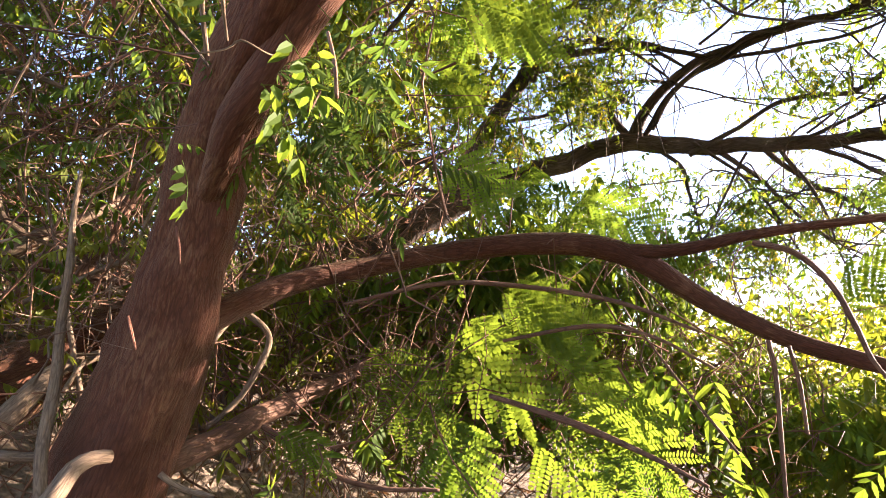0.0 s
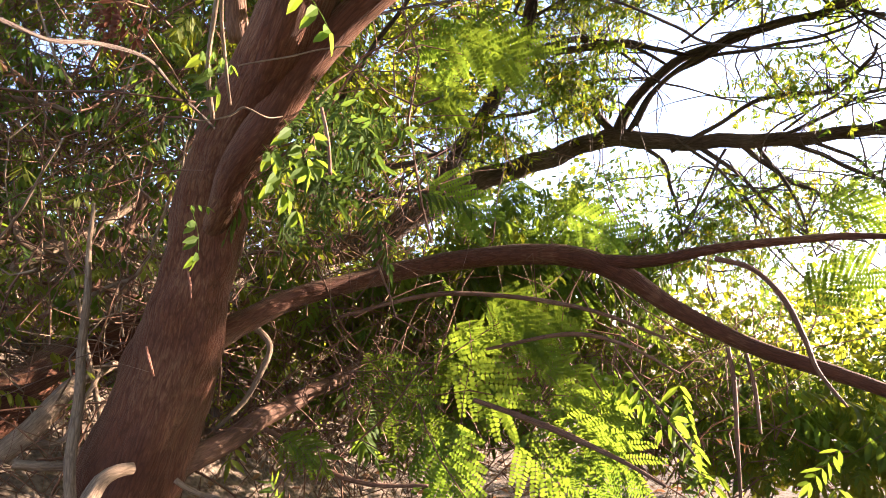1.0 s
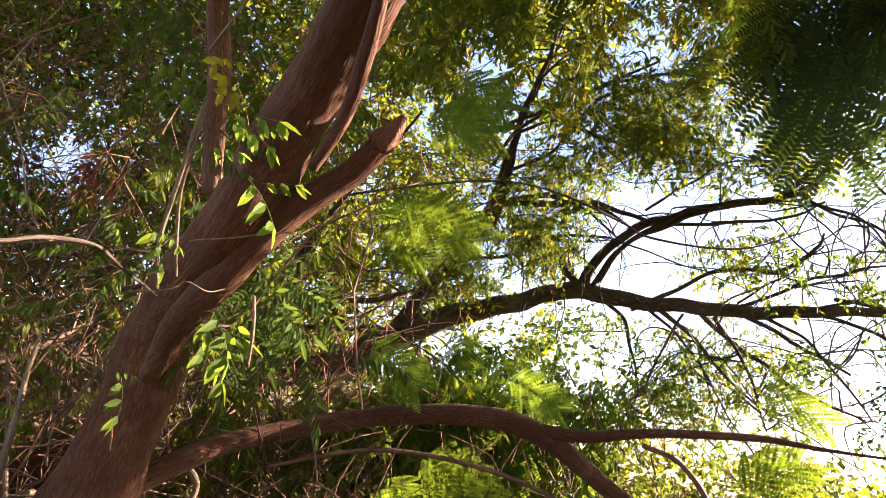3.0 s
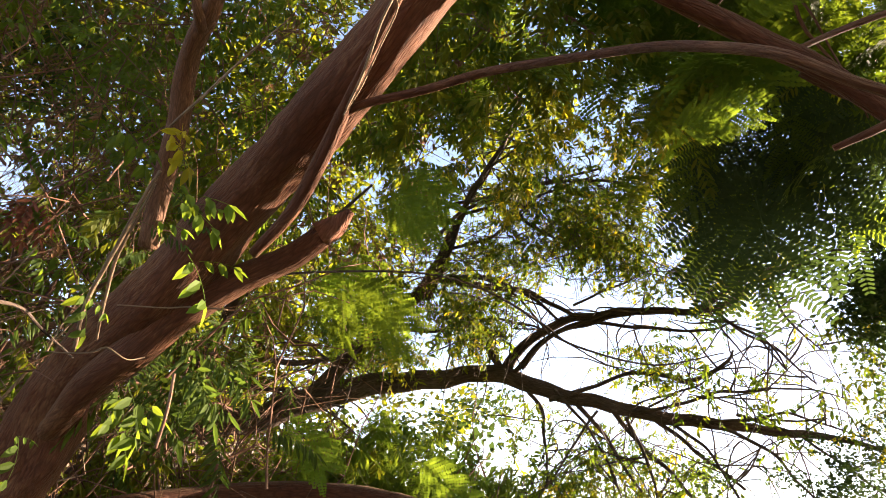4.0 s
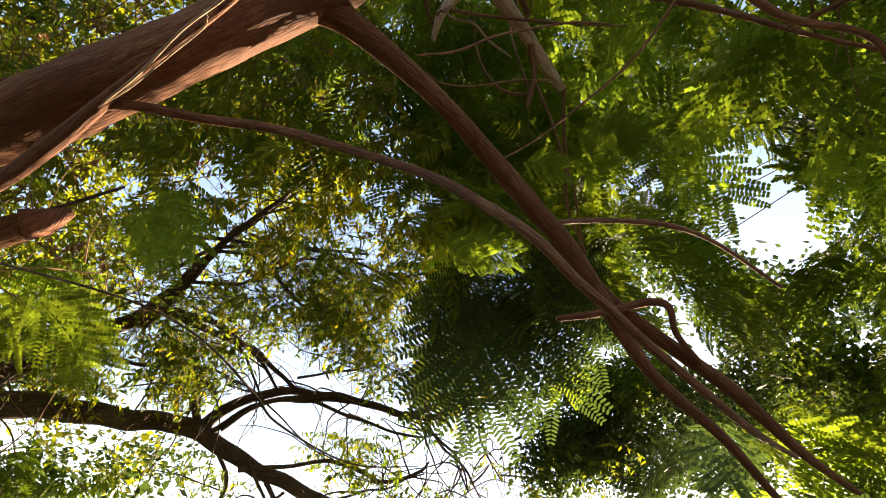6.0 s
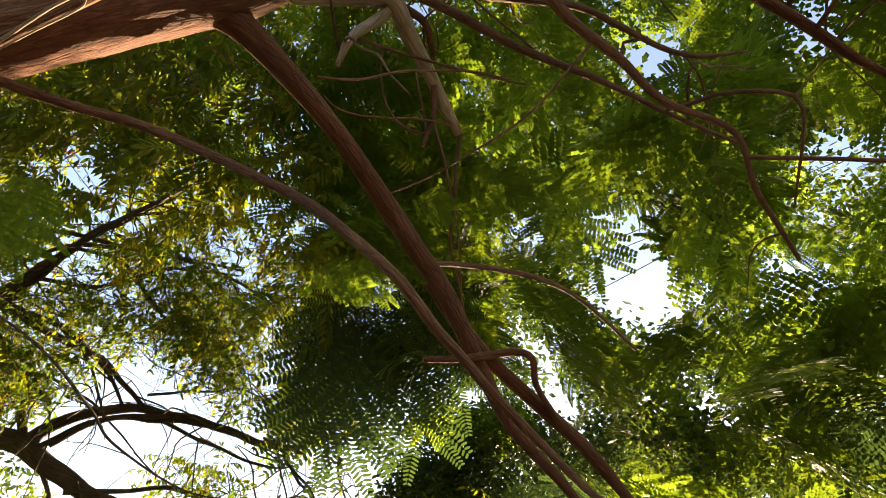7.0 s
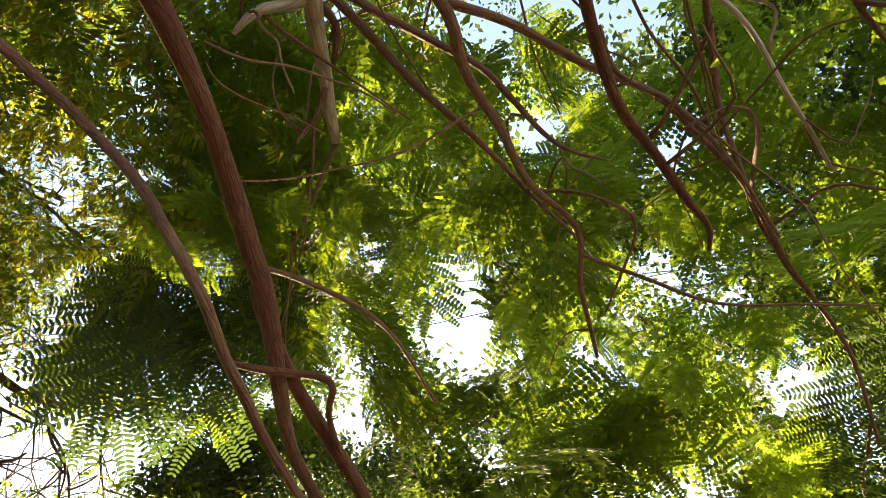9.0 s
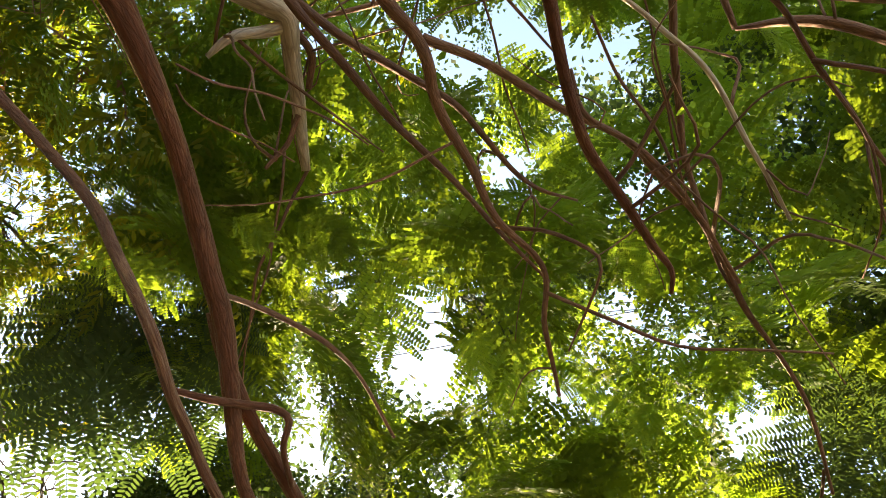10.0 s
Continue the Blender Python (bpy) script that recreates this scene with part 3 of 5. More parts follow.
limb(back_tree, "branch", DARK_BARK, (-0.04, 4.95, 3.40, 0.0172), (0.35, 4.96, 3.44, 0.0156), (0.84, 4.88, 3.61, 0.0140), (1.31, 4.82, 3.63, 0.0101), (1.76, 4.79, 3.47, 0.0055), wobble=0.012)
limb(back_tree, "branch", DARK_BARK, (0.38, 4.67, 4.12, 0.0172), (0.80, 4.55, 4.33, 0.0140), (1.15, 4.31, 4.68, 0.0117), (1.56, 4.11, 4.85, 0.0078), wobble=0.012)
limb(back_tree, "branch", DARK_BARK, (0.28, 4.59, 4.16, 0.0156), (0.48, 4.45, 4.44, 0.0156), (0.98, 4.28, 4.68, 0.0156), (1.39, 4.15, 4.79, 0.0140), (1.98, 4.04, 4.72, 0.0101), (2.51, 3.99, 4.46, 0.0078), (2.85, 3.96, 4.21, 0.0055), wobble=0.012)
limb(back_tree, "branch", DARK_BARK, (1.23, 4.87, 3.25, 0.0234), (1.46, 4.73, 3.58, 0.0195), (1.93, 4.53, 3.80, 0.0195), (2.38, 4.35, 3.86, 0.0195), (2.65, 4.23, 3.88, 0.0172), (2.93, 3.96, 4.12, 0.0156), (3.22, 3.71, 4.27, 0.0117), (3.51, 3.52, 4.25, 0.0078), wobble=0.012)
limb(back_tree, "branch", DARK_BARK, (1.18, 4.93, 3.21, 0.0234), (1.37, 4.82, 3.50, 0.0218), (1.61, 4.72, 3.66, 0.0218), (2.06, 4.54, 3.82, 0.0195), (2.64, 4.29, 3.89, 0.0195), (2.94, 4.04, 4.12, 0.0156), (3.26, 3.78, 4.26, 0.0117), (3.45, 3.58, 4.35, 0.0055), wobble=0.012)
limb(back_tree, "branch", DARK_BARK, (2.64, 4.29, 3.89, 0.0140), (2.86, 4.25, 3.73, 0.0117), (3.10, 4.18, 3.59, 0.0101), (3.36, 4.11, 3.36, 0.0055), wobble=0.012)
limb(back_tree, "branch", DARK_BARK, (0.48, 4.50, 4.44, 0.0156), (0.42, 4.66, 4.11, 0.0218), (0.37, 4.77, 3.84, 0.0234), (0.31, 4.83, 3.69, 0.0273), wobble=0.012)
limb(back_tree, "branch", DARK_BARK, (0.48, 4.50, 4.44, 0.0172), (0.63, 4.29, 4.82, 0.0140), (0.81, 4.01, 5.20, 0.0101), wobble=0.012)
limb(back_tree, "branch", DARK_BARK, (0.11, 4.53, 4.37, 0.0195), (0.52, 4.45, 4.54, 0.0172), (1.14, 4.28, 4.77, 0.0140), (1.57, 4.10, 4.91, 0.0101), wobble=0.012)
limb(back_tree, "branch", DARK_BARK, (0.44, 4.75, 3.91, 0.0250), (0.84, 4.72, 3.95, 0.0218), (1.25, 4.72, 3.85, 0.0156), (1.51, 4.74, 3.68, 0.0101), wobble=0.012)
limb(back_tree, "branch", DARK_BARK, (1.50, 4.88, 3.03, 0.0234), (1.84, 4.77, 3.19, 0.0172), (2.18, 4.62, 3.34, 0.0172), (2.57, 4.48, 3.33, 0.0172), (2.77, 4.34, 3.47, 0.0140), (2.81, 4.29, 3.57, 0.0078), wobble=0.012)
limb(back_tree, "branch", DARK_BARK, (1.53, 4.85, 3.12, 0.0156), (1.83, 4.84, 2.86, 0.0117), (2.07, 4.83, 2.53, 0.0101), (2.24, 4.82, 2.17, 0.0055), wobble=0.012)
limb(back_tree, "branch", DARK_BARK, (2.12, 4.73, 2.98, 0.0172), (2.27, 4.74, 2.73, 0.0140), (2.40, 4.74, 2.40, 0.0101), (2.47, 4.74, 2.12, 0.0055), wobble=0.012)
limb(back_tree, "branch", DARK_BARK, (2.44, 4.62, 2.99, 0.0156), (2.73, 4.54, 2.78, 0.0117), (2.95, 4.49, 2.48, 0.0101), (3.08, 4.45, 2.22, 0.0055), wobble=0.012)
limb(back_tree, "branch", DARK_BARK, (2.63, 4.53, 3.03, 0.0172), (3.00, 4.39, 2.89, 0.0140), (3.30, 4.27, 2.64, 0.0101), (3.50, 4.19, 2.36, 0.0055), wobble=0.012)
limb(back_tree, "branch", DARK_BARK, (2.88, 4.40, 3.09, 0.0156), (3.22, 4.24, 2.99, 0.0117), (3.58, 4.08, 2.74, 0.0078), (3.76, 3.97, 2.61, 0.0039), wobble=0.012)
limb(back_tree, "branch", DARK_BARK, (1.90, 4.79, 3.00, 0.0117), (1.72, 4.91, 2.66, 0.0101), (1.57, 4.99, 2.33, 0.0078), (1.48, 5.02, 2.05, 0.0039), wobble=0.012)
limb(back_tree, "branch", DARK_BARK, (2.52, 4.58, 3.00, 0.0156), (2.89, 4.41, 3.05, 0.0140), (3.22, 4.21, 3.11, 0.0101), (3.57, 4.02, 3.01, 0.0055), wobble=0.012)
limb(back_tree, "branch", DARK_BARK, (2.16, 4.71, 3.03, 0.0156), (2.44, 4.59, 3.10, 0.0140), (2.80, 4.39, 3.25, 0.0117), (3.20, 4.16, 3.31, 0.0078), (3.55, 3.96, 3.24, 0.0039), wobble=0.012)
limb(back_tree, "branch", DARK_BARK, (2.70, 4.24, 3.80, 0.0117), (3.00, 4.15, 3.64, 0.0101), (3.16, 4.14, 3.43, 0.0055), wobble=0.012)
limb(back_tree, "branch", DARK_BARK, (0.49, 4.46, 4.42, 0.0156), (0.82, 4.40, 4.50, 0.0140), (1.24, 4.43, 4.36, 0.0101), (1.73, 4.40, 4.21, 0.0055), wobble=0.012)
limb(back_tree, "branch", DARK_BARK, (0.52, 4.38, 4.55, 0.0140), (0.66, 4.21, 4.82, 0.0117), (0.92, 4.07, 5.00, 0.0078), (1.18, 3.97, 5.10, 0.0039), wobble=0.012)
limb(back_tree, "branch", DARK_BARK, (0.43, 4.70, 3.90, 0.0156), (0.83, 4.69, 3.91, 0.0140), (1.14, 4.70, 3.81, 0.0117), (1.42, 4.75, 3.55, 0.0078), wobble=0.012)
limb(back_tree, "branch", DARK_BARK, (1.57, 4.62, 3.82, 0.0117), (1.86, 4.47, 4.00, 0.0101), (2.18, 4.30, 4.14, 0.0078), (2.54, 4.17, 4.09, 0.0039), wobble=0.012)
limb(back_tree, "branch", DARK_BARK, (2.28, 4.66, 3.08, 0.0101), (2.57, 4.48, 3.28, 0.0078), (2.81, 4.31, 3.47, 0.0055), wobble=0.012)
limb(back_tree, "branch", DARK_BARK, (2.94, 3.98, 4.08, 0.0117), (3.12, 4.02, 3.80, 0.0101), (3.33, 3.98, 3.59, 0.0055), wobble=0.012)
CLEAR.append(limb(back_tree, "stem", DARK_BARK, (-0.95, 3.52, 2.48, 0.0382), (-0.90, 3.47, 2.74, 0.0382), (-0.86, 3.43, 2.92, 0.0351), (-0.69, 3.39, 3.17, 0.0187), (-0.41, 3.31, 3.52, 0.0133), (-0.15, 3.19, 3.82, 0.0086), wobble=0.012))
limb(back_tree, "branch", DARK_BARK, (-0.77, 3.76, 2.63, 0.0195), (-0.47, 3.82, 2.69, 0.0218), (-0.16, 3.85, 2.80, 0.0125), wobble=0.012)
limb(back_tree, "branch", DARK_BARK, (-0.90, 3.76, 2.46, 0.0125), (-0.46, 3.87, 2.50, 0.0140), (-0.07, 3.94, 2.48, 0.0078), wobble=0.012)

# ---- the tree overhead, rooted behind the clearing ----
over_tree = thing("overhanging_tree", "tree with brown and pale limbs reaching overhead", "tree")
limb(over_tree, "trunk", PALE_BARK, (-0.9, -2.6, -0.2, 0.19), (-0.8, -2.4, 1.2, 0.16), (-0.5, -2.0, 2.6, 0.13), (-0.2, -1.4, 3.9, 0.1), (0.1, -0.7, 4.7, 0.08), wobble=0.01)
limb(over_tree, "limb", PALE_BARK, (0.13, 1.26, 4.12, 0.078), (0.41, 1.16, 4.11, 0.065), (0.59, 1.01, 4.14, 0.054), (0.71, 0.89, 4.16, 0.046), (0.78, 0.88, 4.15, 0.038), (0.95, 0.94, 4.16, 0.032), (1.13, 0.99, 4.14, 0.028), (1.34, 1.04, 4.09, 0.019), wobble=0.006)
limb(over_tree, "branch", PALE_BARK, (0.77, 0.88, 4.16, 0.026), (0.76, 0.95, 4.09, 0.024), (0.74, 1.01, 4.02, 0.021), (0.74, 1.06, 3.97, 0.017), (0.76, 1.10, 3.91, 0.009), wobble=0.006)
limb(over_tree, "branch", TWIG_BARK, (1.03, 0.92, 4.18, 0.0133), (0.91, 0.87, 4.21, 0.0172), (0.78, 0.87, 4.18, 0.0172), wobble=0.006)
limb(over_tree, "branch", TWIG_BARK, (1.11, 0.98, 4.12, 0.0133), (1.18, 1.03, 4.03, 0.0117), (1.23, 1.09, 3.91, 0.0078), wobble=0.006)
limb(over_tree, "branch", TWIG_BARK, (0.34, 0.74, 3.90, 0.0218), (0.60, 0.68, 3.88, 0.0195), (0.76, 0.61, 3.85, 0.0179), (0.99, 0.52, 3.86, 0.0164), (1.20, 0.41, 3.85, 0.0140), (1.39, 0.29, 3.83, 0.0117), (1.57, 0.18, 3.77, 0.0094), (1.81, 0.03, 3.74, 0.0062), wobble=0.006)
limb(over_tree, "branch", TWIG_BARK, (0.66, 0.71, 3.97, 0.0172), (0.80, 0.63, 4.01, 0.0172), (1.00, 0.46, 4.05, 0.0156), (1.17, 0.31, 4.07, 0.0140), (1.36, 0.23, 4.09, 0.0125), (1.60, 0.11, 4.13, 0.0094), (1.75, -0.04, 4.21, 0.0055), wobble=0.006)
limb(over_tree, "branch", TWIG_BARK, (0.43, 0.38, 3.87, 0.0273), (0.69, 0.33, 3.83, 0.0242), (0.86, 0.25, 3.81, 0.0218), (0.96, 0.22, 3.77, 0.0203), (1.06, 0.22, 3.75, 0.0187), (1.27, 0.17, 3.69, 0.0164), (1.44, 0.12, 3.63, 0.0133), (1.66, 0.00, 3.60, 0.0101), (1.84, 0.02, 3.52, 0.0094), (2.08, 0.02, 3.44, 0.0062), wobble=0.006)
limb(over_tree, "branch", TWIG_BARK, (0.88, 0.23, 3.81, 0.0179), (1.02, 0.07, 3.86, 0.0148), (1.22, -0.11, 3.90, 0.0140), (1.40, -0.29, 3.97, 0.0125), (1.58, -0.39, 3.95, 0.0125), (1.75, -0.50, 3.91, 0.0117), (2.04, -0.60, 3.83, 0.0125), (2.20, -0.68, 3.76, 0.0086), (2.38, -0.76, 3.64, 0.0078), (2.64, -0.80, 3.49, 0.0062), wobble=0.006)
limb(over_tree, "branch", TWIG_BARK, (0.77, 0.74, 4.12, 0.0094), (0.79, 0.58, 4.20, 0.0109), (0.82, 0.42, 4.27, 0.0109), (0.86, 0.20, 4.34, 0.0078), wobble=0.006)
limb(over_tree, "branch", RED_BARK, (0.60, -0.17, 3.83, 0.0234), (0.81, -0.18, 3.81, 0.0211), (1.02, -0.18, 3.76, 0.0195), (1.25, -0.20, 3.69, 0.0179), (1.44, -0.28, 3.67, 0.0156), (1.62, -0.35, 3.63, 0.0133), (1.70, -0.40, 3.58, 0.0094), (1.76, -0.39, 3.54, 0.0062), wobble=0.006)
limb(over_tree, "branch", TWIG_BARK, (1.08, -0.19, 3.80, 0.0117), (1.22, -0.22, 3.76, 0.0086), (1.36, -0.34, 3.77, 0.0101), (1.50, -0.44, 3.77, 0.0086), (1.67, -0.52, 3.73, 0.0078), (1.87, -0.59, 3.71, 0.0062), wobble=0.006)
limb(over_tree, "branch", PALE_BARK, (0.72, -0.14, 4.22, 0.0086), (0.93, -0.28, 4.21, 0.0086), (1.12, -0.44, 4.18, 0.0094), (1.28, -0.58, 4.13, 0.0094), (1.54, -0.68, 4.02, 0.0086), (1.82, -0.78, 3.97, 0.0062), wobble=0.006)
limb(over_tree, "branch", TWIG_BARK, (0.97, -0.51, 4.32, 0.0140), (1.28, -0.48, 4.24, 0.0140), (1.59, -0.48, 4.11, 0.0133), (1.90, -0.53, 3.93, 0.0101), (2.04, -0.59, 3.83, 0.0070), wobble=0.006)
limb(over_tree, "branch", TWIG_BARK, (0.76, -0.53, 4.05, 0.0226), (1.00, -0.68, 4.00, 0.0226), (1.06, -0.87, 3.96, 0.0226), (1.13, -1.06, 3.90, 0.0195), (1.22, -1.26, 3.92, 0.0164), wobble=0.006)
limb(over_tree, "branch", TWIG_BARK, (1.01, -0.71, 4.00, 0.0094), (1.09, -0.78, 3.97, 0.0086), (1.26, -0.86, 3.90, 0.0086), (1.48, -0.97, 3.90, 0.0078), (1.71, -1.09, 3.86, 0.0055), wobble=0.006)
limb(over_tree, "branch", TWIG_BARK, (1.24, -0.69, 4.35, 0.0078), (1.26, -0.92, 4.32, 0.0195), (1.38, -1.15, 4.23, 0.0195), (1.46, -1.32, 4.14, 0.0140), wobble=0.006)
limb(over_tree, "twig", TWIG_BARK, (0.67, 0.68, 3.26, 0.0031), (0.77, 0.64, 3.34, 0.0039), (0.86, 0.56, 3.45, 0.0039), (0.99, 0.48, 3.53, 0.0039), (1.09, 0.40, 3.54, 0.0031), wobble=0.006)
limb(over_tree, "twig", TWIG_BARK, (0.72, 0.73, 3.28, 0.0023), (0.78, 0.72, 3.28, 0.0031), (0.89, 0.65, 3.31, 0.0031), (1.04, 0.57, 3.39, 0.0031), wobble=0.006)
limb(over_tree, "twig", TWIG_BARK, (0.83, 0.05, 3.96, 0.0039), (1.03, 0.04, 3.92, 0.0039), (1.34, 0.00, 3.83, 0.0031), wobble=0.006)
limb(over_tree, "twig", TWIG_BARK, (1.01, -0.25, 4.09, 0.0055), (1.20, -0.30, 4.04, 0.0055), (1.40, -0.40, 3.98, 0.0062), (1.64, -0.46, 3.86, 0.0047), wobble=0.006)
limb(over_tree, "twig", TWIG_BARK, (0.83, 0.06, 4.17, 0.0070), (0.97, -0.01, 4.16, 0.0055), (1.13, -0.11, 4.14, 0.0039), wobble=0.006)

# ---- stems, vines and dead wood beside the trunk ----
stem_thing = tagged(limb(None, "shrub_stem", TWIG_BARK, (-0.75, 1.90, 2.62, 0.042), (-0.73, 1.77, 2.82, 0.042), (-0.70, 1.67, 2.92, 0.041), (-0.64, 1.47, 3.10, 0.039), (-0.57, 1.30, 3.20, 0.036), (-0.51, 1.20, 3.27, 0.033), (-0.46, 1.06, 3.37, 0.028), wobble=0.008), "brown upright stem of a tall shrub behind the trunk", "stem")
limb(stem_thing, "fork", TWIG_BARK, (-0.54, 1.25, 3.21, 0.022), (-0.54, 1.16, 3.23, 0.017), (-0.56, 1.07, 3.31, 0.013))
tagged(limb(None, "hanging_vine", DRY_WOOD, (-0.32, 0.96, 2.49, 0.005), (-0.37, 1.02, 2.38, 0.006), (-0.42, 1.07, 2.26, 0.006), (-0.45, 1.12, 2.15, 0.006), (-0.47, 1.20, 2.04, 0.006), wobble=0.004), "thin pale dry vine hanging beside the trunk", "vine", "hanging vines")
tagged(limb(None, "hanging_vine", DRY_WOOD, (-0.34, 1.00, 2.47, 0.004), (-0.37, 1.05, 2.37, 0.005), (-0.41, 1.10, 2.26, 0.005), (-0.42, 1.16, 2.14, 0.005), (-0.43, 1.21, 2.08, 0.004), wobble=0.004), "thin pale dry vine hanging beside the trunk", "vine", "hanging vines")
tagged(limb(None, "trunk_vine", DRY_WOOD, (0.177, 0.66, 2.576, 0.003), (0.211, 0.582, 2.633, 0.0035), (0.239, 0.509, 2.705, 0.003), (0.267, 0.449, 2.759, 0.003), (0.287, 0.389, 2.804, 0.0025), wobble=0.003), "thin pale vine climbing along the leaning trunk", "vine", "hanging vines")
tagged(limb(None, "trunk_vine", DRY_WOOD, (0.169, 0.683, 2.575, 0.002), (0.207, 0.626, 2.616, 0.002), (0.241, 0.554, 2.677, 0.002), (0.262, 0.493, 2.735, 0.002), (0.238, 0.468, 2.747, 0.0015), wobble=0.005), "thin pale vine climbing along the leaning trunk", "vine", "hanging vines")
tagged(limb(None, "pale_twig", DRY_WOOD, (-0.349, 0.966, 2.629, 0.004), (-0.311, 0.948, 2.691, 0.004), (-0.228, 0.936, 2.861, 0.0035), (-0.119, 0.911, 3.032, 0.002), wobble=0.006), "thin pale bare twig beside the shrub stem", "twig")
tagged(limb(None, "bare_branch", DARK_BARK, (-0.48, 0.49, 1.95, 0.004), (-0.47, 0.64, 1.98, 0.004), (-0.47, 0.76, 2.03, 0.005), (-0.46, 0.89, 2.05, 0.004), (-0.47, 1.02, 2.04, 0.004), (-0.47, 1.21, 2.02, 0.003), wobble=0.008), "bare grey-brown branch reaching in front of the thicket", "branch")
tagged(limb(None, "thin_twig", DRY_WOOD, (-0.50, 1.13, 2.01, 0.002), (-0.42, 1.17, 2.03, 0.002), (-0.39, 1.18, 2.05, 0.003), (-0.34, 1.22, 2.04, 0.002), (-0.32, 1.28, 2.07, 0.002), wobble=0.008), "thin dry twig lying against the trunk", "twig", "twigs on the trunk")
tagged(limb(None, "thin_twig", DRY_WOOD, (-0.41, 1.20, 2.18, 0.002), (-0.29, 1.21, 2.20, 0.002), (-0.13, 1.25, 2.24, 0.002), wobble=0.008), "thin dry twig lying against the trunk", "twig", "twigs on the trunk")
tagged(limb(None, "sapling", DRY_WOOD, (-1.04, 1.56, 0.85, 0.019), (-1.06, 1.59, 1.01, 0.018), (-1.12, 1.64, 1.27, 0.017), (-1.14, 1.68, 1.49, 0.014), (-1.13, 1.67, 1.64, 0.012), (-1.14, 1.69, 1.78, 0.009), (-1.15, 1.70, 1.96, 0.006), wobble=0.008), "slender upright sapling with pale brown bark", "sapling", "saplings")
tagged(limb(None, "sapling", DRY_WOOD, (-1.30, 2.06, 1.14, 0.012), (-1.34, 2.04, 1.35, 0.010), (-1.37, 2.01, 1.53, 0.009), (-1.47, 2.00, 1.82, 0.007), (-1.48, 1.95, 2.00, 0.005), wobble=0.008), "slender upright sapling with pale brown bark", "sapling", "saplings")
tagged(limb(None, "fallen_log", RED_BARK, (-1.70, 1.85, 1.19, 0.132), (-1.64, 2.05, 1.27, 0.131), (-1.60, 2.22, 1.38, 0.123), (-1.51, 2.41, 1.50, 0.107), (-1.41, 2.69, 1.64, 0.086), wobble=0.004), "dark leaning fallen log beside the trunk", "log")
tagged(limb(None, "split_branch", DRY_WOOD, (-1.48, 1.77, 1.11, 0.038), (-1.42, 1.84, 1.19, 0.038), (-1.39, 1.93, 1.28, 0.034), (-1.38, 2.01, 1.34, 0.028), (-1.34, 2.16, 1.41, 0.017), wobble=0.008), "split pale branch propped on the fallen log", "branch")
tagged(limb(None, "dead_stick", DRY_WOOD, (-0.94, 1.42, 0.98, 0.029), (-0.91, 1.46, 1.05, 0.025), (-0.90, 1.50, 1.10, 0.022), (-0.88, 1.53, 1.12, 0.019), (-0.86, 1.57, 1.12, 0.017), wobble=0.008), "dead pale stick among the undergrowth", "stick", "dead sticks")
tagged(limb(None, "dead_stick", DRY_WOOD, (-1.32, 1.65, 1.11, 0.014), (-1.25, 1.71, 1.10, 0.015), (-1.19, 1.76, 1.10, 0.014), (-1.13, 1.86, 1.08, 0.008), wobble=0.008), "dead pale stick among the undergrowth", "stick", "dead sticks")
tagged(limb(None, "dead_stick", DRY_WOOD, (-1.47, 1.79, 1.15, 0.011), (-1.36, 1.89, 1.15, 0.011), (-1.31, 1.93, 1.26, 0.009), (-1.32, 2.05, 1.38, 0.007), wobble=0.008), "dead pale stick among the undergrowth", "stick", "dead sticks")
tagged(limb(None, "dead_stick", DRY_WOOD, (-0.83, 1.76, 1.05, 0.009), (-0.76, 1.79, 1.00, 0.008), (-0.69, 1.82, 0.98, 0.007), wobble=0.008), "dead pale stick among the undergrowth", "stick", "dead sticks")
tagged(limb(None, "dry_branch", TWIG_BARK, (-1.83, 2.42, 1.61, 0.027), (-1.68, 2.51, 1.83, 0.023), (-1.51, 2.56, 2.17, 0.018), (-1.39, 2.67, 2.48, 0.014), (-1.23, 2.74, 2.83, 0.010), wobble=0.008), "dry crooked branch in the undergrowth", "branch", "dry branches")
tagged(limb(None, "dry_branch", DRY_WOOD, (-2.09, 2.44, 1.83, 0.042), (-1.97, 2.52, 1.95, 0.035), (-1.81, 2.62, 2.07, 0.022), (-1.62, 2.82, 2.32, 0.015), wobble=0.008), "dry pale crooked branch in the undergrowth", "branch", "dry branches")
tagged(limb(None, "dry_branch", TWIG_BARK, (-1.56, 2.24, 1.70, 0.012), (-1.42, 2.30, 2.00, 0.012), (-1.33, 2.29, 2.25, 0.011), (-1.31, 2.33, 2.53, 0.007), wobble=0.008), "dry crooked branch in the undergrowth", "branch", "dry branches")
tagged(limb(None, "dry_branch", DRY_WOOD, (-1.80, 1.96, 2.49, 0.014), (-1.71, 2.04, 2.49, 0.014), (-1.61, 2.14, 2.47, 0.009), wobble=0.008), "dry pale crooked branch in the undergrowth", "branch", "dry branches")
tagged(limb(None, "dry_branch", TWIG_BARK, (-1.41, 2.59, 1.62, 0.015), (-1.53, 2.50, 1.72, 0.012), (-1.70, 2.38, 1.76, 0.012), (-1.86, 2.25, 1.75, 0.007), wobble=0.008), "dry crooked branch in the undergrowth", "branch", "dry branches")
tagged(limb(None, "dry_branch", DRY_WOOD, (-1.69, 1.96, 1.99, 0.012), (-1.68, 1.98, 1.90, 0.012), (-1.65, 2.02, 1.86, 0.011), (-1.59, 2.20, 1.82, 0.008), wobble=0.008), "dry pale crooked branch in the undergrowth", "branch", "dry branches")
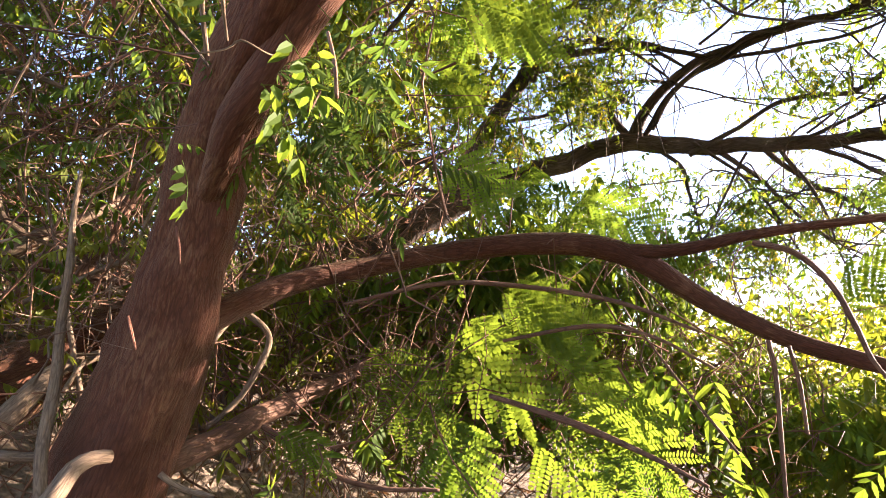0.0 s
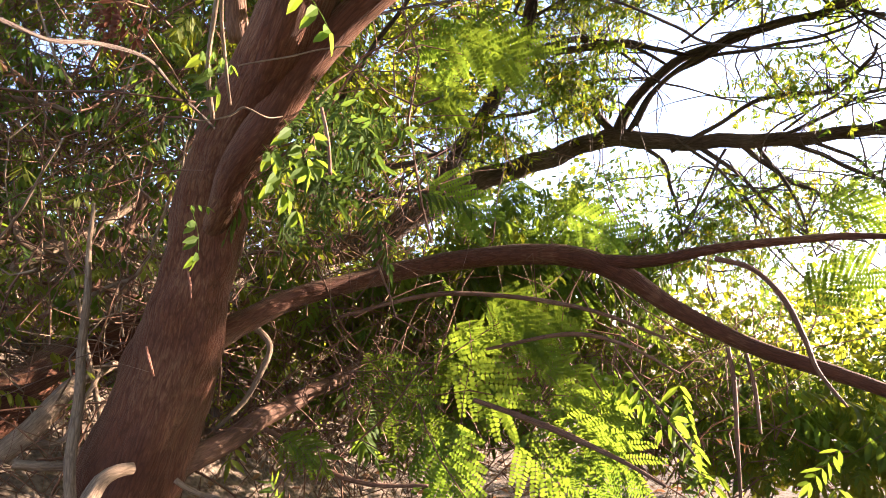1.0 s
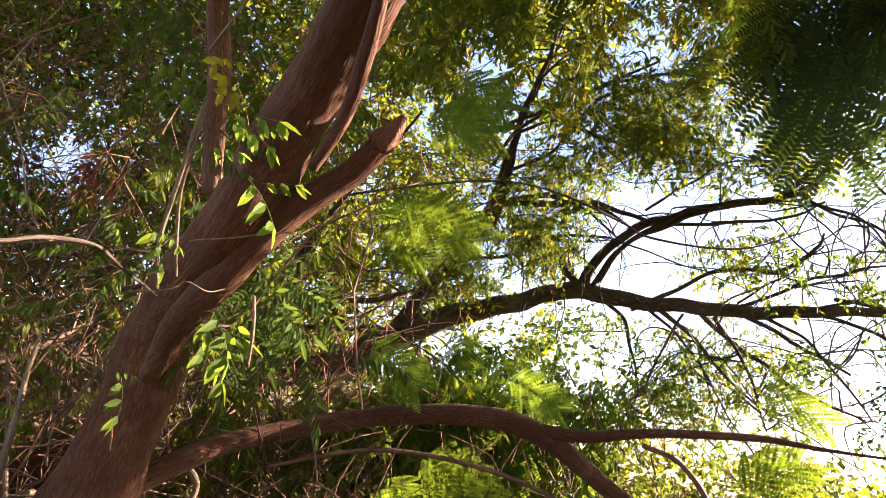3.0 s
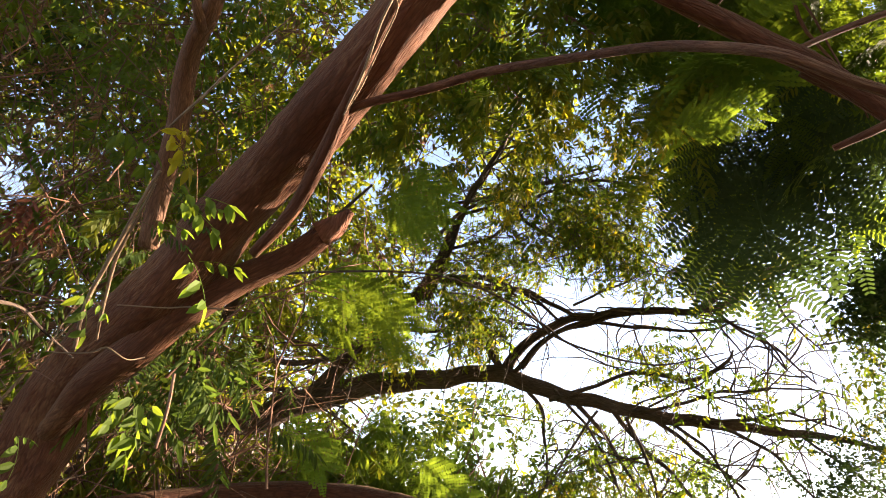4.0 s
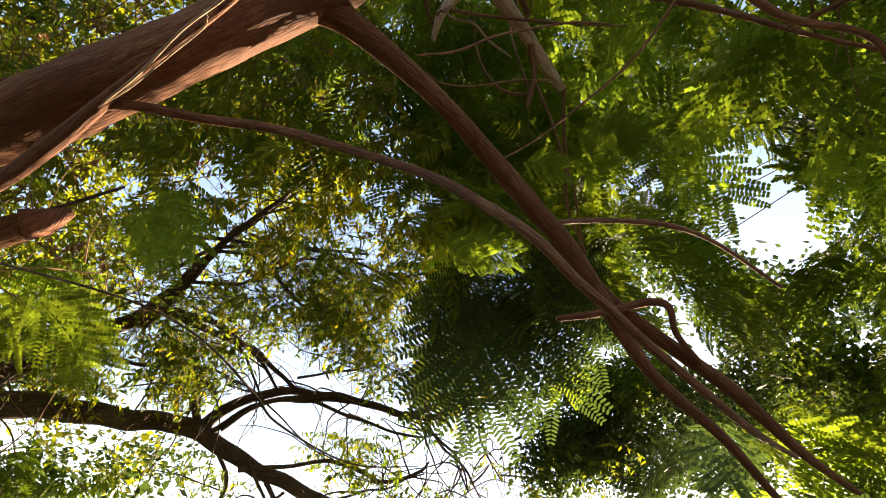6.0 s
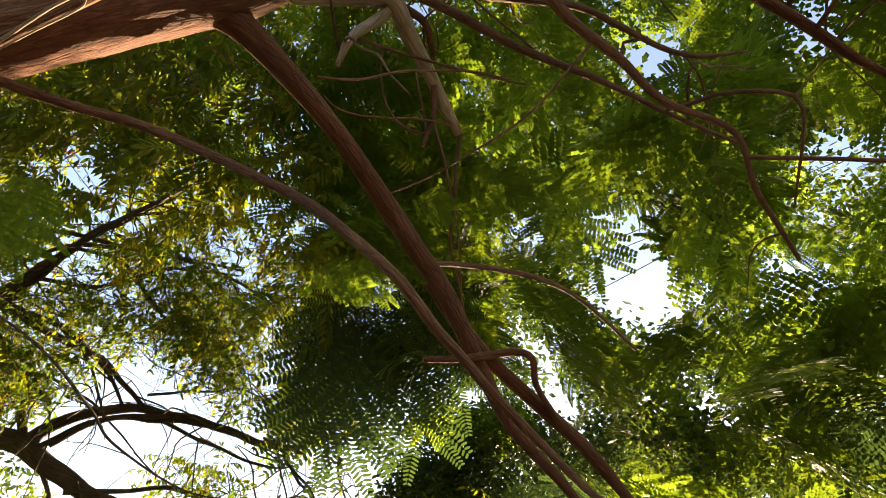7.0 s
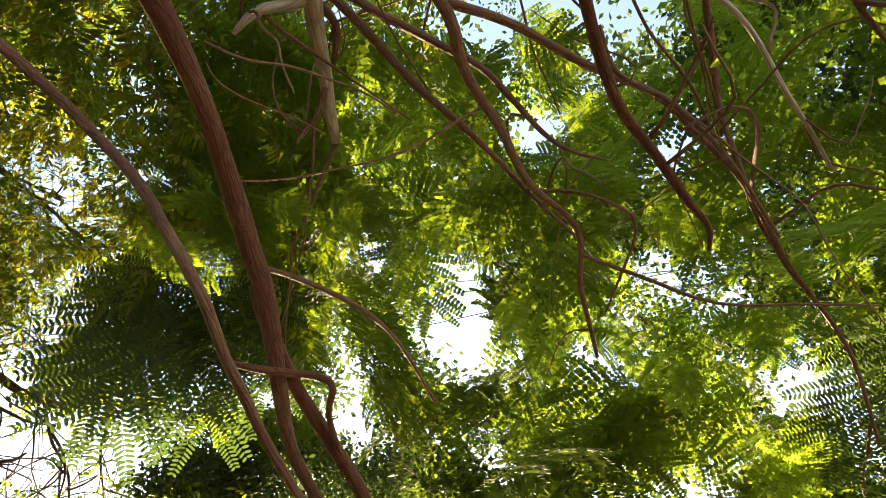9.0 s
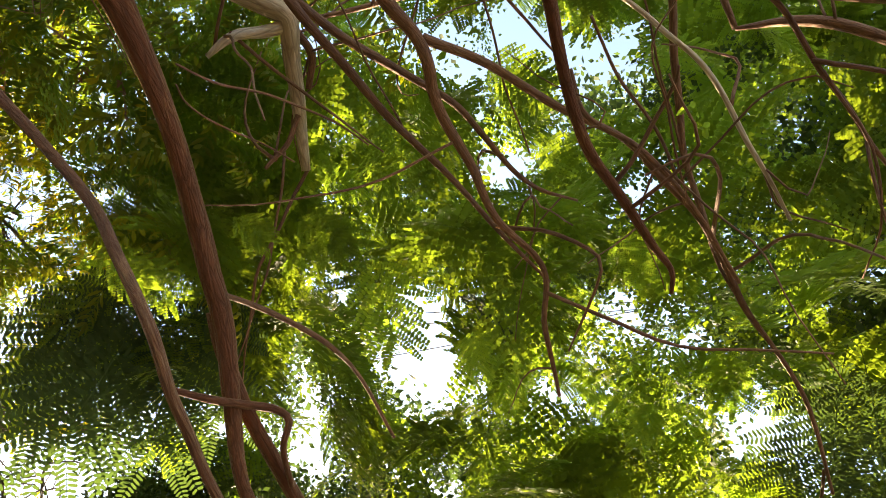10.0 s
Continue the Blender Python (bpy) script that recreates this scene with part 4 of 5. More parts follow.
tagged(limb(None, "dry_branch", TWIG_BARK, (-0.98, 1.99, 1.04, 0.046), (-0.87, 2.29, 1.12, 0.045), (-0.73, 2.68, 1.25, 0.039), (-0.56, 3.06, 1.39, 0.027), (-0.30, 3.31, 1.51, 0.014), wobble=0.008), "dry crooked branch in the undergrowth", "branch", "dry branches")
tagged(limb(None, "dry_branch", DRY_WOOD, (-0.92, 2.40, 1.60, 0.015), (-0.81, 2.45, 1.46, 0.014), (-0.88, 2.41, 1.27, 0.012), (-1.00, 2.34, 1.13, 0.010), wobble=0.008), "dry pale crooked branch in the undergrowth", "branch", "dry branches")
tagged(limb(None, "dry_branch", TWIG_BARK, (-0.77, 2.33, 1.14, 0.011), (-0.54, 2.29, 1.03, 0.011), (-0.36, 2.33, 0.94, 0.010), (-0.10, 2.38, 0.92, 0.007), wobble=0.008), "dry crooked branch in the undergrowth", "branch", "dry branches")
tagged(limb(None, "dry_branch", DRY_WOOD, (-1.06, 2.21, 1.28, 0.010), (-0.95, 2.27, 1.46, 0.011), (-0.92, 2.40, 1.60, 0.008), wobble=0.008), "dry pale crooked branch in the undergrowth", "branch", "dry branches")

# ---- leaf cover ----


SUN_WAY = np.array(sun_dir)
SUNLIT = [np.array(q) for q in ((-0.02, 0.94, 2.59), (0.15, 0.78, 2.80), (0.17, 0.76, 2.75), (0.09, 0.86, 2.73), (-0.10, 1.02, 2.50), (0.22, 0.71, 2.86), (0.22, 0.67, 2.84), (0.31, 0.59, 2.95))]
GLADES = [np.array(q) for q in ((-1.97, 2.52, 1.95), (-1.42, 1.84, 1.2), (0.35, 3.2, 2.25), (0.75, 3.3, 2.2), (0.23, 2.66, 1.60), (-0.04, 2.74, 1.40), (0.66, 2.64, 1.31), (1.06, 2.65, 1.21), (0.13, 2.42, 2.86), (0.85, 2.71, 1.50), (1.18, 2.63, 1.40), (-0.30, 2.69, 1.20), (1.31, 2.56, 1.09), (1.52, 2.50, 1.27), (1.35, 2.31, 1.02))]


def shades_trunk(p):
    """Whether p lies on the way of the sunlight that falls on the trunk and in the glades."""
    for q in SUNLIT:
        d = p - q
        s = d @ SUN_WAY
        if s > 0 and np.linalg.norm(d - s * SUN_WAY) < 0.28:
            return True
    for q in GLADES:
        d = p - q
        s = d @ SUN_WAY
        if s > 0.25 and np.linalg.norm(d - s * SUN_WAY) < 0.42:
            return True
    return False


# camera places from which the bare limbs are kept free of leaves
STANDS = [np.array((0.3, -0.25, 1.5)), np.array((0.47, -0.47, 1.8))]
BARE = []
for ob in CLEAR:
    rings = np.array([v.co for v in ob.data.vertices])
    sides = 28 if ob.name.startswith("trunk") else 14
    for c in [rings[i:i + sides].mean(axis=0) for i in range(0, len(rings), sides * 3)]:
        if c[2] > 1.9 and c[0] < 2.2:
            BARE.append([(c - e) / np.linalg.norm(c - e) for e in STANDS])
BARE = np.array(BARE).transpose(1, 0, 2)


def hides_limb(p):
    """Whether p lies just in front of a bare limb of the tree behind."""
    for e, ways in zip(STANDS, BARE):
        d = p - e
        d = d / np.linalg.norm(d)
        if (ways @ d).max() > 0.99976:
            return True
    return False


def shell(n, az0, az1, el0, el1, d0, d1, smin, smax, gaps=True, half=0.1, reach=0.0, keep=None, droop=0.0, sunny=True):
    """Random places in a part of the leaf cover, clear of the openings. half: a piece's half width, reach: its length, in metres at scale 1."""
    out = []
    s0, s1 = math.sin(math.radians(el0)), math.sin(math.radians(el1))
    tries = 0
    while len(out) < n and tries < n * 40:
        tries += 1
        az, el = RNG.uniform(az0, az1), math.degrees(math.asin(RNG.uniform(s0, s1)))
        if d0 < 9 and (42 < az < 82 and 8 < el < 20 or 57 < az < 74 and 8 < el < 27 or 24 < az <= 38 and 0 < el < 12):
            continue
        if keep and not keep(az, el):
            continue
        if within(az, el, THIN_COVER) and RNG.random() < 0.75:
            continue
        dist, s = RNG.uniform(d0, d1), RNG.uniform(smin, smax)
        p = place_at(az, el, dist)
        if p[2] < ground_height(p[0], p[1]) + 0.05 or (sunny and shades_trunk(p)):
            continue
        if -20 < az < 24 and dist < 6 and hides_limb(p):
            continue
        yaw, pitch, roll = RNG.uniform(0, 6.28), RNG.normal(-droop, 0.3), RNG.normal(0, 0.35)
        if gaps:
            tests = [p]
            if reach:
                tip = turn(yaw, pitch, roll) @ np.array((0, reach * s, -0.3 * reach * s))
                tests = [p, p + tip * 0.5, p + tip]
                if -20 < az < 24 and dist < 6 and (hides_limb(tests[1]) or hides_limb(tests[2])):
                    continue
                if sunny and (shades_trunk(tests[1]) or shades_trunk(tests[2])):
                    continue
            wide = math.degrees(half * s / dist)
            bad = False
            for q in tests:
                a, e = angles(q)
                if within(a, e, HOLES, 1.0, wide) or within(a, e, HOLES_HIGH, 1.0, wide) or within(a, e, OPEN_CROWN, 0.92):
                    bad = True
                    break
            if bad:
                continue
        out.append((*p, yaw, pitch, roll, s))
    return out


def patchy(scale, level, seed):
    def keep(az, el):
        d = direction(az, el) * scale
        return noise.noise((d[0] + seed, d[1], d[2])) > level
    return keep


def high(az, el):
    """Leaves the sky beside the tree behind to its thin crown."""
    return (el > 36 or az > 34) and (az > 26 or RNG.random() < 0.5) and (noise.noise(tuple(direction(az, el) * 3.5 + 9)) > -0.15)


FEATHERS = [feather_frond(i, pairs=8 + i % 3, leaflets=12 + i % 3, fill=0.86, reach=0.13) for i in range(5)]
COMBS = [feather_frond(10 + i, pairs=8 + i % 2, leaflets=15 + i % 3, fill=0.6, reach=0.15, lift=0.1) for i in range(4)]
FAR_FEATHERS = [feather_frond(20 + i, pairs=8, leaflets=8, far=True) for i in range(5)]
PINNATES = [pinnate_leaf(40 + i, pairs=6 + i % 3) for i in range(5)]
SPRAYS = [twig_spray(60 + i) for i in range(6)]
CLUMPS = [leaf_clump(80 + i) for i in range(5)]
TANGLES = [stick_tangle(100 + i) for i in range(6)]
TWIGLETS = [stick_tangle(120 + i, 4, 0.5) for i in range(4)]

DROOPS = [pinnate_leaf(160 + i, pairs=9 + i % 2, length=0.3, size=0.1, hang=1.3, wide=0.2) for i in range(3)]
BROADS = [pinnate_leaf(140 + i, pairs=3, length=0.13, size=0.075, hang=1.35, wide=0.42) for i in range(3)]
LEAF_MESHES = {}


def leaf_mesh(kind, i, mat):
    """One mesh for each leaf shape and material, shared by all leaves of it."""
    kinds = {"feather": FEATHERS, "comb": COMBS, "pinnate": PINNATES, "droop": DROOPS, "broad": BROADS}[kind]
    key = (kind, i % len(kinds), mat.name)
    if key not in LEAF_MESHES:
        v, f = kinds[key[1]]
        me = bpy.data.meshes.new(kind + "_leaf")
        me.from_pydata(v.tolist(), [], f)
        me.materials.append(mat)
        LEAF_MESHES[key] = me
    return LEAF_MESHES[key]


def hang_cluster(parent, kind, mat, centre, count, spread, size):
    """Leaves that droop round one twig's end."""
    for i in range(count):
        base = Vector(centre) + Vector(RNG.normal(0, spread, 3).tolist())
        way = Vector((RNG.normal(0, 0.7), RNG.normal(0, 0.7), RNG.uniform(-1.3, -0.1))).normalized()
        tip = base + way * size * RNG.uniform(0.75, 1.25)
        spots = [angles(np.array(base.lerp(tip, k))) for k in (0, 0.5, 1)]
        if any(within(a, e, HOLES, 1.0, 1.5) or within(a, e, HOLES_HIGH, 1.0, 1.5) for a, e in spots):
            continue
        if not shades_trunk(np.array(base)) and not shades_trunk(np.array(tip)):
            hang(parent, kind, mat, base, tip, RNG.uniform(0.3, 0.9), i)


LENGTHS = {"feather": 0.34, "comb": 0.34, "pinnate": 0.24, "droop": 0.3, "broad": 0.13}


def hang(parent, kind, mat, base, tip, face, i):
    """A leaf from its stalk's foot to its tip; face 0 lies level, 1 turns to CENTRE."""
    base, tip = Vector(base), Vector(tip)
    y = (tip - base).normalized()
    normal = Vector((0, 0, 1)).lerp((Vector(CENTRE.tolist()) - base).normalized() * -1, face)
    x = y.cross(normal).normalized()
    z = x.cross(y)
    ob = new("frond" if kind in ("feather", "comb") else "leaf", leaf_mesh(kind, i, mat))
    ob.parent = parent
    s = (tip - base).length / LENGTHS[kind] * 1.1
    ob.matrix_basis = Matrix.Translation(base) @ Matrix((x, y, z)).transposed().to_4x4() @ Matrix.Scale(s, 4)
    return ob


def frond_objects(places, mat, parent, name):
    for i, (x, y, z, yaw, pitch, roll, s) in enumerate(places):
        ob = new(name, leaf_mesh("feather", i, mat))
        ob.parent = parent
        ob.matrix_basis = Matrix.LocRotScale((x, y, z), Euler((pitch, roll, yaw)), (s, s, s))


dead_frond = thing("dead_frond", "withered rust-red frond hanging in the thicket", "dead leaf")
hang(tree, "broad", LIME_LEAF, (-0.26, 0.97, 2.44), (-0.16, 1.00, 2.48), 0.1, 0)
hang(tree, "broad", FEATHER_LEAF, (-0.23, 0.98, 2.42), (-0.17, 1.00, 2.45), 0.1, 1)
hang(tree, "broad", FEATHER_LEAF, (-0.18, 1.06, 2.30), (-0.11, 1.08, 2.33), 0.1, 2)
hang(tree, "broad", LIME_LEAF, (-0.30, 0.99, 2.36), (-0.24, 1.01, 2.38), 0.1, 3)
hang(tree, "broad", LIME_LEAF, (-0.41, 1.05, 2.15), (-0.37, 1.08, 2.14), 0.1, 0)
hang(tree, "broad", FEATHER_LEAF, (-0.44, 0.93, 2.57), (-0.37, 0.97, 2.57), 0.1, 1)
hang(tree, "broad", YELLOW_LEAF, (-0.38, 1.04, 2.66), (-0.33, 1.06, 2.68), 0.1, 2)
hang(tree, "broad", LIME_LEAF, (-0.48, 1.12, 1.80), (-0.45, 1.14, 1.81), 0.1, 3)
hang(tree, "broad", FEATHER_LEAF, (-0.31, 1.14, 1.93), (-0.21, 1.18, 1.95), 0.1, 0)
hang(tree, "broad", FEATHER_LEAF, (-0.27, 1.17, 1.89), (-0.22, 1.19, 1.91), 0.1, 1)
hang(tree, "broad", FEATHER_LEAF, (-0.70, 0.71, 2.69), (-0.65, 0.74, 2.71), 0.1, 2)
hang(tree, "droop", TENDER_LEAF, (-0.33, 1.43, 2.16), (-0.17, 1.49, 2.16), 0.2, 3)
hang(tree, "droop", TENDER_LEAF, (-0.29, 1.46, 2.08), (-0.15, 1.52, 2.04), 0.2, 0)
hang(tree, "droop", TENDER_LEAF, (-0.13, 1.94, 2.02), (0.08, 1.98, 2.04), 0.2, 1)
hang(tree, "feather", LIME_LEAF, (-0.02, 2.32, 2.75), (0.23, 2.36, 2.72), 0.8, 2)
hang(tree, "feather", LIME_LEAF, (0.47, 2.71, 2.10), (0.71, 2.71, 2.00), 0.8, 0)
hang(tree, "feather", FEATHER_LEAF, (0.02, 2.15, 3.16), (0.30, 2.20, 3.11), 0.8, 1)
hang(tree, "feather", LIME_LEAF, (0.21, 2.37, 2.96), (-0.01, 2.45, 2.79), 0.9, 2)
hang(tree, "feather", FEATHER_LEAF, (-0.26, 2.74, 2.80), (-0.04, 2.81, 2.72), 0.8, 0)
hang(tree, "feather", FEATHER_LEAF, (-0.16, 2.82, 2.90), (-0.08, 2.92, 2.69), 0.8, 1)
hang(tree, "feather", FEATHER_LEAF, (0.09, 2.65, 1.71), (0.33, 2.66, 1.58), 0.6, 2)
hang(tree, "feather", FEATHER_LEAF, (0.26, 2.66, 1.53), (0.42, 2.66, 1.40), 0.6, 3)
hang(tree, "feather", FEATHER_LEAF, (0.43, 2.44, 1.18), (0.64, 2.42, 1.13), 0.95, 0)
hang(tree, "comb", FEATHER_LEAF, (0.37, 2.56, 1.29), (0.53, 2.54, 1.22), 0.7, 1)
hang(tree, "feather", FEATHER_LEAF, (-0.08, 2.84, 1.61), (0.08, 2.86, 1.48), 0.8, 2)
hang(tree, "droop", TENDER_LEAF, (-0.33, 1.44, 2.10), (-0.14, 1.53, 2.03), 0.7, 3)
hang(tree, "droop", TENDER_LEAF, (-0.39, 1.46, 2.12), (-0.26, 1.56, 1.93), 0.7, 0)
hang(tree, "droop", TENDER_LEAF, (-0.22, 1.59, 2.12), (-0.36, 1.56, 2.00), 0.6, 1)
hang(tree, "droop", TENDER_LEAF, (-0.32, 1.53, 2.18), (-0.13, 1.60, 2.17), 0.6, 2)
hang(tree, "droop", TENDER_LEAF, (-0.34, 1.07, 2.52), (-0.24, 1.15, 2.47), 0.5, 3)
hang(tree, "droop", TENDER_LEAF, (-0.39, 1.11, 2.40), (-0.29, 1.16, 2.40), 0.5, 0)
hang(tree, "broad", FEATHER_LEAF, (-0.44, 1.06, 2.17), (-0.40, 1.11, 2.10), 0.1, 1)
hang(tree, "broad", FEATHER_LEAF, (-0.35, 1.23, 1.98), (-0.28, 1.28, 1.90), 0.1, 2)
hang(tree, "broad", FEATHER_LEAF, (-0.35, 1.24, 1.90), (-0.27, 1.29, 1.85), 0.1, 3)
hang(tree, "broad", FEATHER_LEAF, (-0.50, 0.98, 2.61), (-0.42, 1.05, 2.58), 0.1, 0)
hang(tree, "broad", YELLOW_LEAF, (-0.39, 1.10, 2.73), (-0.39, 1.16, 2.65), 0.1, 1)
hang(tree, "broad", FEATHER_LEAF, (-0.52, 1.22, 1.80), (-0.49, 1.24, 1.72), 0.1, 2)
hang(tree, "broad", YELLOW_LEAF, (-0.49, 1.50, 2.21), (-0.47, 1.53, 2.16), 0.1, 3)
hang(tree, "comb", FEATHER_LEAF, (0.30, 2.26, 1.28), (0.62, 2.22, 1.17), 0.6, 0)
hang(tree, "comb", DARK_LEAF, (0.44, 2.23, 1.12), (0.63, 2.18, 0.94), 0.6, 1)
hang(tree, "comb", FEATHER_LEAF, (0.09, 2.75, 1.72), (0.38, 2.76, 1.55), 0.7, 2)
hang(tree, "feather", FEATHER_LEAF, (0.23, 2.34, 1.15), (0.46, 2.30, 0.93), 0.7, 3)
hang(tree, "feather", FEATHER_LEAF, (-0.17, 2.73, 1.53), (0.17, 2.76, 1.30), 0.7, 0)
hang(tree, "comb", FEATHER_LEAF, (-0.43, 2.57, 1.51), (-0.23, 2.61, 1.21), 0.7, 1)
hang(tree, "feather", LIME_LEAF, (-0.13, 2.62, 1.25), (-0.03, 2.59, 0.92), 0.7, 2)
hang(tree, "feather", FEATHER_LEAF, (0.37, 2.66, 1.40), (0.64, 2.64, 1.28), 0.5, 3)
hang(tree, "feather", LIME_LEAF, (-0.67, 2.15, 1.14), (-0.51, 2.20, 1.07), 0.6, 1)
hang(tree, "feather", FEATHER_LEAF, (1.62, 3.11, 1.61), (1.84, 3.00, 1.82), 0.6, 2)
hang(tree, "feather", FEATHER_LEAF, (1.74, 2.98, 2.18), (1.98, 2.89, 2.07), 0.6, 3)
hang(tree, "feather", LIME_LEAF, (0.15, 1.79, 3.02), (0.30, 1.85, 2.94), 0.8, 0)
hang(tree, "feather", LIME_LEAF, (0.19, 1.74, 3.12), (0.37, 1.81, 3.02), 0.8, 1)
hang(tree, "feather", FEATHER_LEAF, (-0.01, 1.93, 2.63), (0.27, 2.00, 2.56), 0.8, 2)
hang(tree, "feather", LIME_LEAF, (-0.07, 2.05, 2.10), (0.12, 2.09, 1.98), 0.7, 3)
hang(tree, "droop", TENDER_LEAF, (-0.20, 1.16, 2.12), (-0.06, 1.23, 1.97), 0.6, 0)
hang(tree, "droop", TENDER_LEAF, (-0.17, 1.22, 2.12), (-0.01, 1.29, 2.05), 0.6, 1)
hang(tree, "broad", LIME_LEAF, (-0.24, 0.94, 2.41), (-0.15, 0.98, 2.40), 0.1, 2)
hang(tree, "broad", FEATHER_LEAF, (-0.19, 0.97, 1.94), (-0.13, 1.00, 1.87), 0.1, 3)
hang(tree, "broad", FEATHER_LEAF, (-0.13, 1.00, 1.93), (-0.16, 0.99, 1.87), 0.1, 0)
hang(tree, "broad", LIME_LEAF, (-0.21, 1.05, 2.31), (-0.13, 1.10, 2.24), 0.1, 1)
hang(tree, "broad", YELLOW_LEAF, (-0.37, 1.00, 2.64), (-0.30, 1.06, 2.60), 0.1, 2)
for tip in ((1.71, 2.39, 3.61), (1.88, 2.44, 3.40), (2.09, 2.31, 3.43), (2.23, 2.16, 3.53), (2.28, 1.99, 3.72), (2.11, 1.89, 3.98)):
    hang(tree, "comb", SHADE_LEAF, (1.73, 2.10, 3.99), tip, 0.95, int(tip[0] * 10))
hang(tree, "comb", DARK_LEAF, (1.70, 2.12, 4.02), (1.98, 2.28, 3.66), 0.95, 2)
hang(tree, "feather", FEATHER_LEAF, (1.66, 2.20, 3.90), (1.62, 2.36, 3.66), 0.8, 1)
hang(tree, "feather", FEATHER_LEAF, (1.78, 2.34, 3.74), (1.89, 2.52, 3.42), 0.9, 2)
hang(tree, "feather", FEATHER_LEAF, (2.30, 2.05, 3.80), (2.42, 2.10, 3.52), 0.8, 0)
# yellow here puts sunlight on the leaves into their colour
hang_cluster(tree, "pinnate", YELLOW_LEAF, (1.37, 2.27, 3.76), 3, 0.07, 0.12)
hang_cluster(tree, "pinnate", OLIVE_LEAF, (1.36, 2.37, 3.66), 5, 0.09, 0.18)
hang_cluster(tree, "pinnate", OLIVE_LEAF, (0.70, 2.0, 4.28), 8, 0.17, 0.15)
hang_cluster(tree, "pinnate", OLIVE_LEAF, (1.17, 2.02, 4.17), 6, 0.12, 0.18)
hang(tree, "feather", BACKLIT_LEAF, (1.68, 0.82, 3.93), (1.97, 0.74, 3.79), 0.95, 0)
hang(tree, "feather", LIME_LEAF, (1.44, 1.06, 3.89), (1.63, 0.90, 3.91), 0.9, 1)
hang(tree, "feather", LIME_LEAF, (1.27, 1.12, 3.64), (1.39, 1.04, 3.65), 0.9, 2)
hang(tree, "feather", BACKLIT_LEAF, (1.90, -0.14, 4.15), (2.03, -0.25, 4.08), 0.9, 3)
hang(tree, "feather", BACKLIT_LEAF, (2.29, -0.47, 3.90), (2.42, -0.54, 3.77), 0.9, 0)
hang(tree, "feather", BACKLIT_LEAF, (2.42, -0.16, 3.75), (2.51, -0.22, 3.67), 0.9, 1)
hang(tree, "feather", BACKLIT_LEAF, (2.08, 0.46, 3.86), (2.21, 0.42, 3.77), 0.8, 3)
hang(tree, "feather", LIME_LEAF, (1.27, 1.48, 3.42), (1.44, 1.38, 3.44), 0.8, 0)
hang(tree, "feather", BACKLIT_LEAF, (2.69, -0.44, 3.62), (2.84, -0.51, 3.43), 0.8, 1)
hang(tree, "comb", SHADE_LEAF, (2.42, -0.95, 3.99), (2.69, -0.82, 3.74), 0.9, 3)
hang(tree, "comb", SHADE_LEAF, (2.43, -0.99, 3.98), (2.72, -1.02, 3.66), 0.9, 0)
hang(tree, "comb", SHADE_LEAF, (2.51, -0.93, 3.91), (2.76, -0.70, 3.68), 0.9, 1)
hang(tree, "feather", FEATHER_LEAF, (2.70, -0.75, 3.74), (2.81, -0.59, 3.61), 0.8, 2)
hang(tree, "feather", BACKLIT_LEAF, (2.43, -0.24, 3.73), (2.52, -0.19, 3.63), 0.9, 3)
hang(tree, "feather", BACKLIT_LEAF, (2.29, -0.53, 3.88), (2.42, -0.51, 3.77), 0.9, 0)
hang(tree, "broad", BACKLIT_LEAF, (1.33, -0.50, 4.01), (1.41, -0.54, 3.98), 0.1, 1)
hang(tree, "feather", LIME_LEAF, (1.15, 1.42, 3.30), (1.31, 1.34, 3.32), 0.8, 2)
hang(tree, "feather", LIME_LEAF, (1.46, 0.95, 3.92), (1.61, 0.89, 3.88), 0.9, 3)
hang_cluster(tree, "droop", TENDER_LEAF, (-0.48, 1.88, 2.31), 10, 0.15, 0.17)
hang_cluster(tree, "droop", TENDER_LEAF, (-0.48, 2.02, 2.22), 12, 0.16, 0.17)
hang_cluster(tree, "droop", TENDER_LEAF, (-0.44, 2.16, 2.49), 8, 0.17, 0.22)
hang_cluster(tree, "droop", TENDER_LEAF, (-0.64, 2.21, 2.13), 11, 0.17, 0.17)
hang_cluster(tree, "droop", TENDER_LEAF, (-0.44, 1.97, 2.26), 7, 0.15, 0.17)
hang_cluster(tree, "feather", SHADE_LEAF, (2.2, 0.5, 2.62), 6, 0.16, 0.3)
hang_cluster(tree, "feather", SHADE_LEAF, (2.5, 0.55, 2.55), 6, 0.2, 0.32)
hang_cluster(tree, "pinnate", FEATHER_LEAF, (-0.62, 2.52, 1.46), 10, 0.23, 0.22)
hang_cluster(tree, "pinnate", LIME_LEAF, (-0.30, 2.70, 1.40), 8, 0.21, 0.22)
hang_cluster(tree, "pinnate", LIME_LEAF, (0.37, 2.65, 1.25), 8, 0.23, 0.22)
hang_cluster(tree, "pinnate", FEATHER_LEAF, (0.84, 2.70, 1.20), 10, 0.27, 0.24)
hang_cluster(tree, "pinnate", FEATHER_LEAF, (1.30, 2.68, 1.19), 10, 0.28, 0.24)
hang_cluster(tree, "pinnate", LIME_LEAF, (0.76, 2.93, 1.53), 6, 0.20, 0.2)
hang_cluster(tree, "pinnate", FEATHER_LEAF, (-0.30, 2.99, 1.80), 8, 0.21, 0.2)
hang_cluster(tree, "droop", TENDER_LEAF, (-0.22, 1.48, 2.08), 5, 0.11, 0.2)
hang_cluster(tree, "droop", TENDER_LEAF, (-0.46, 1.58, 2.22), 4, 0.12, 0.2)
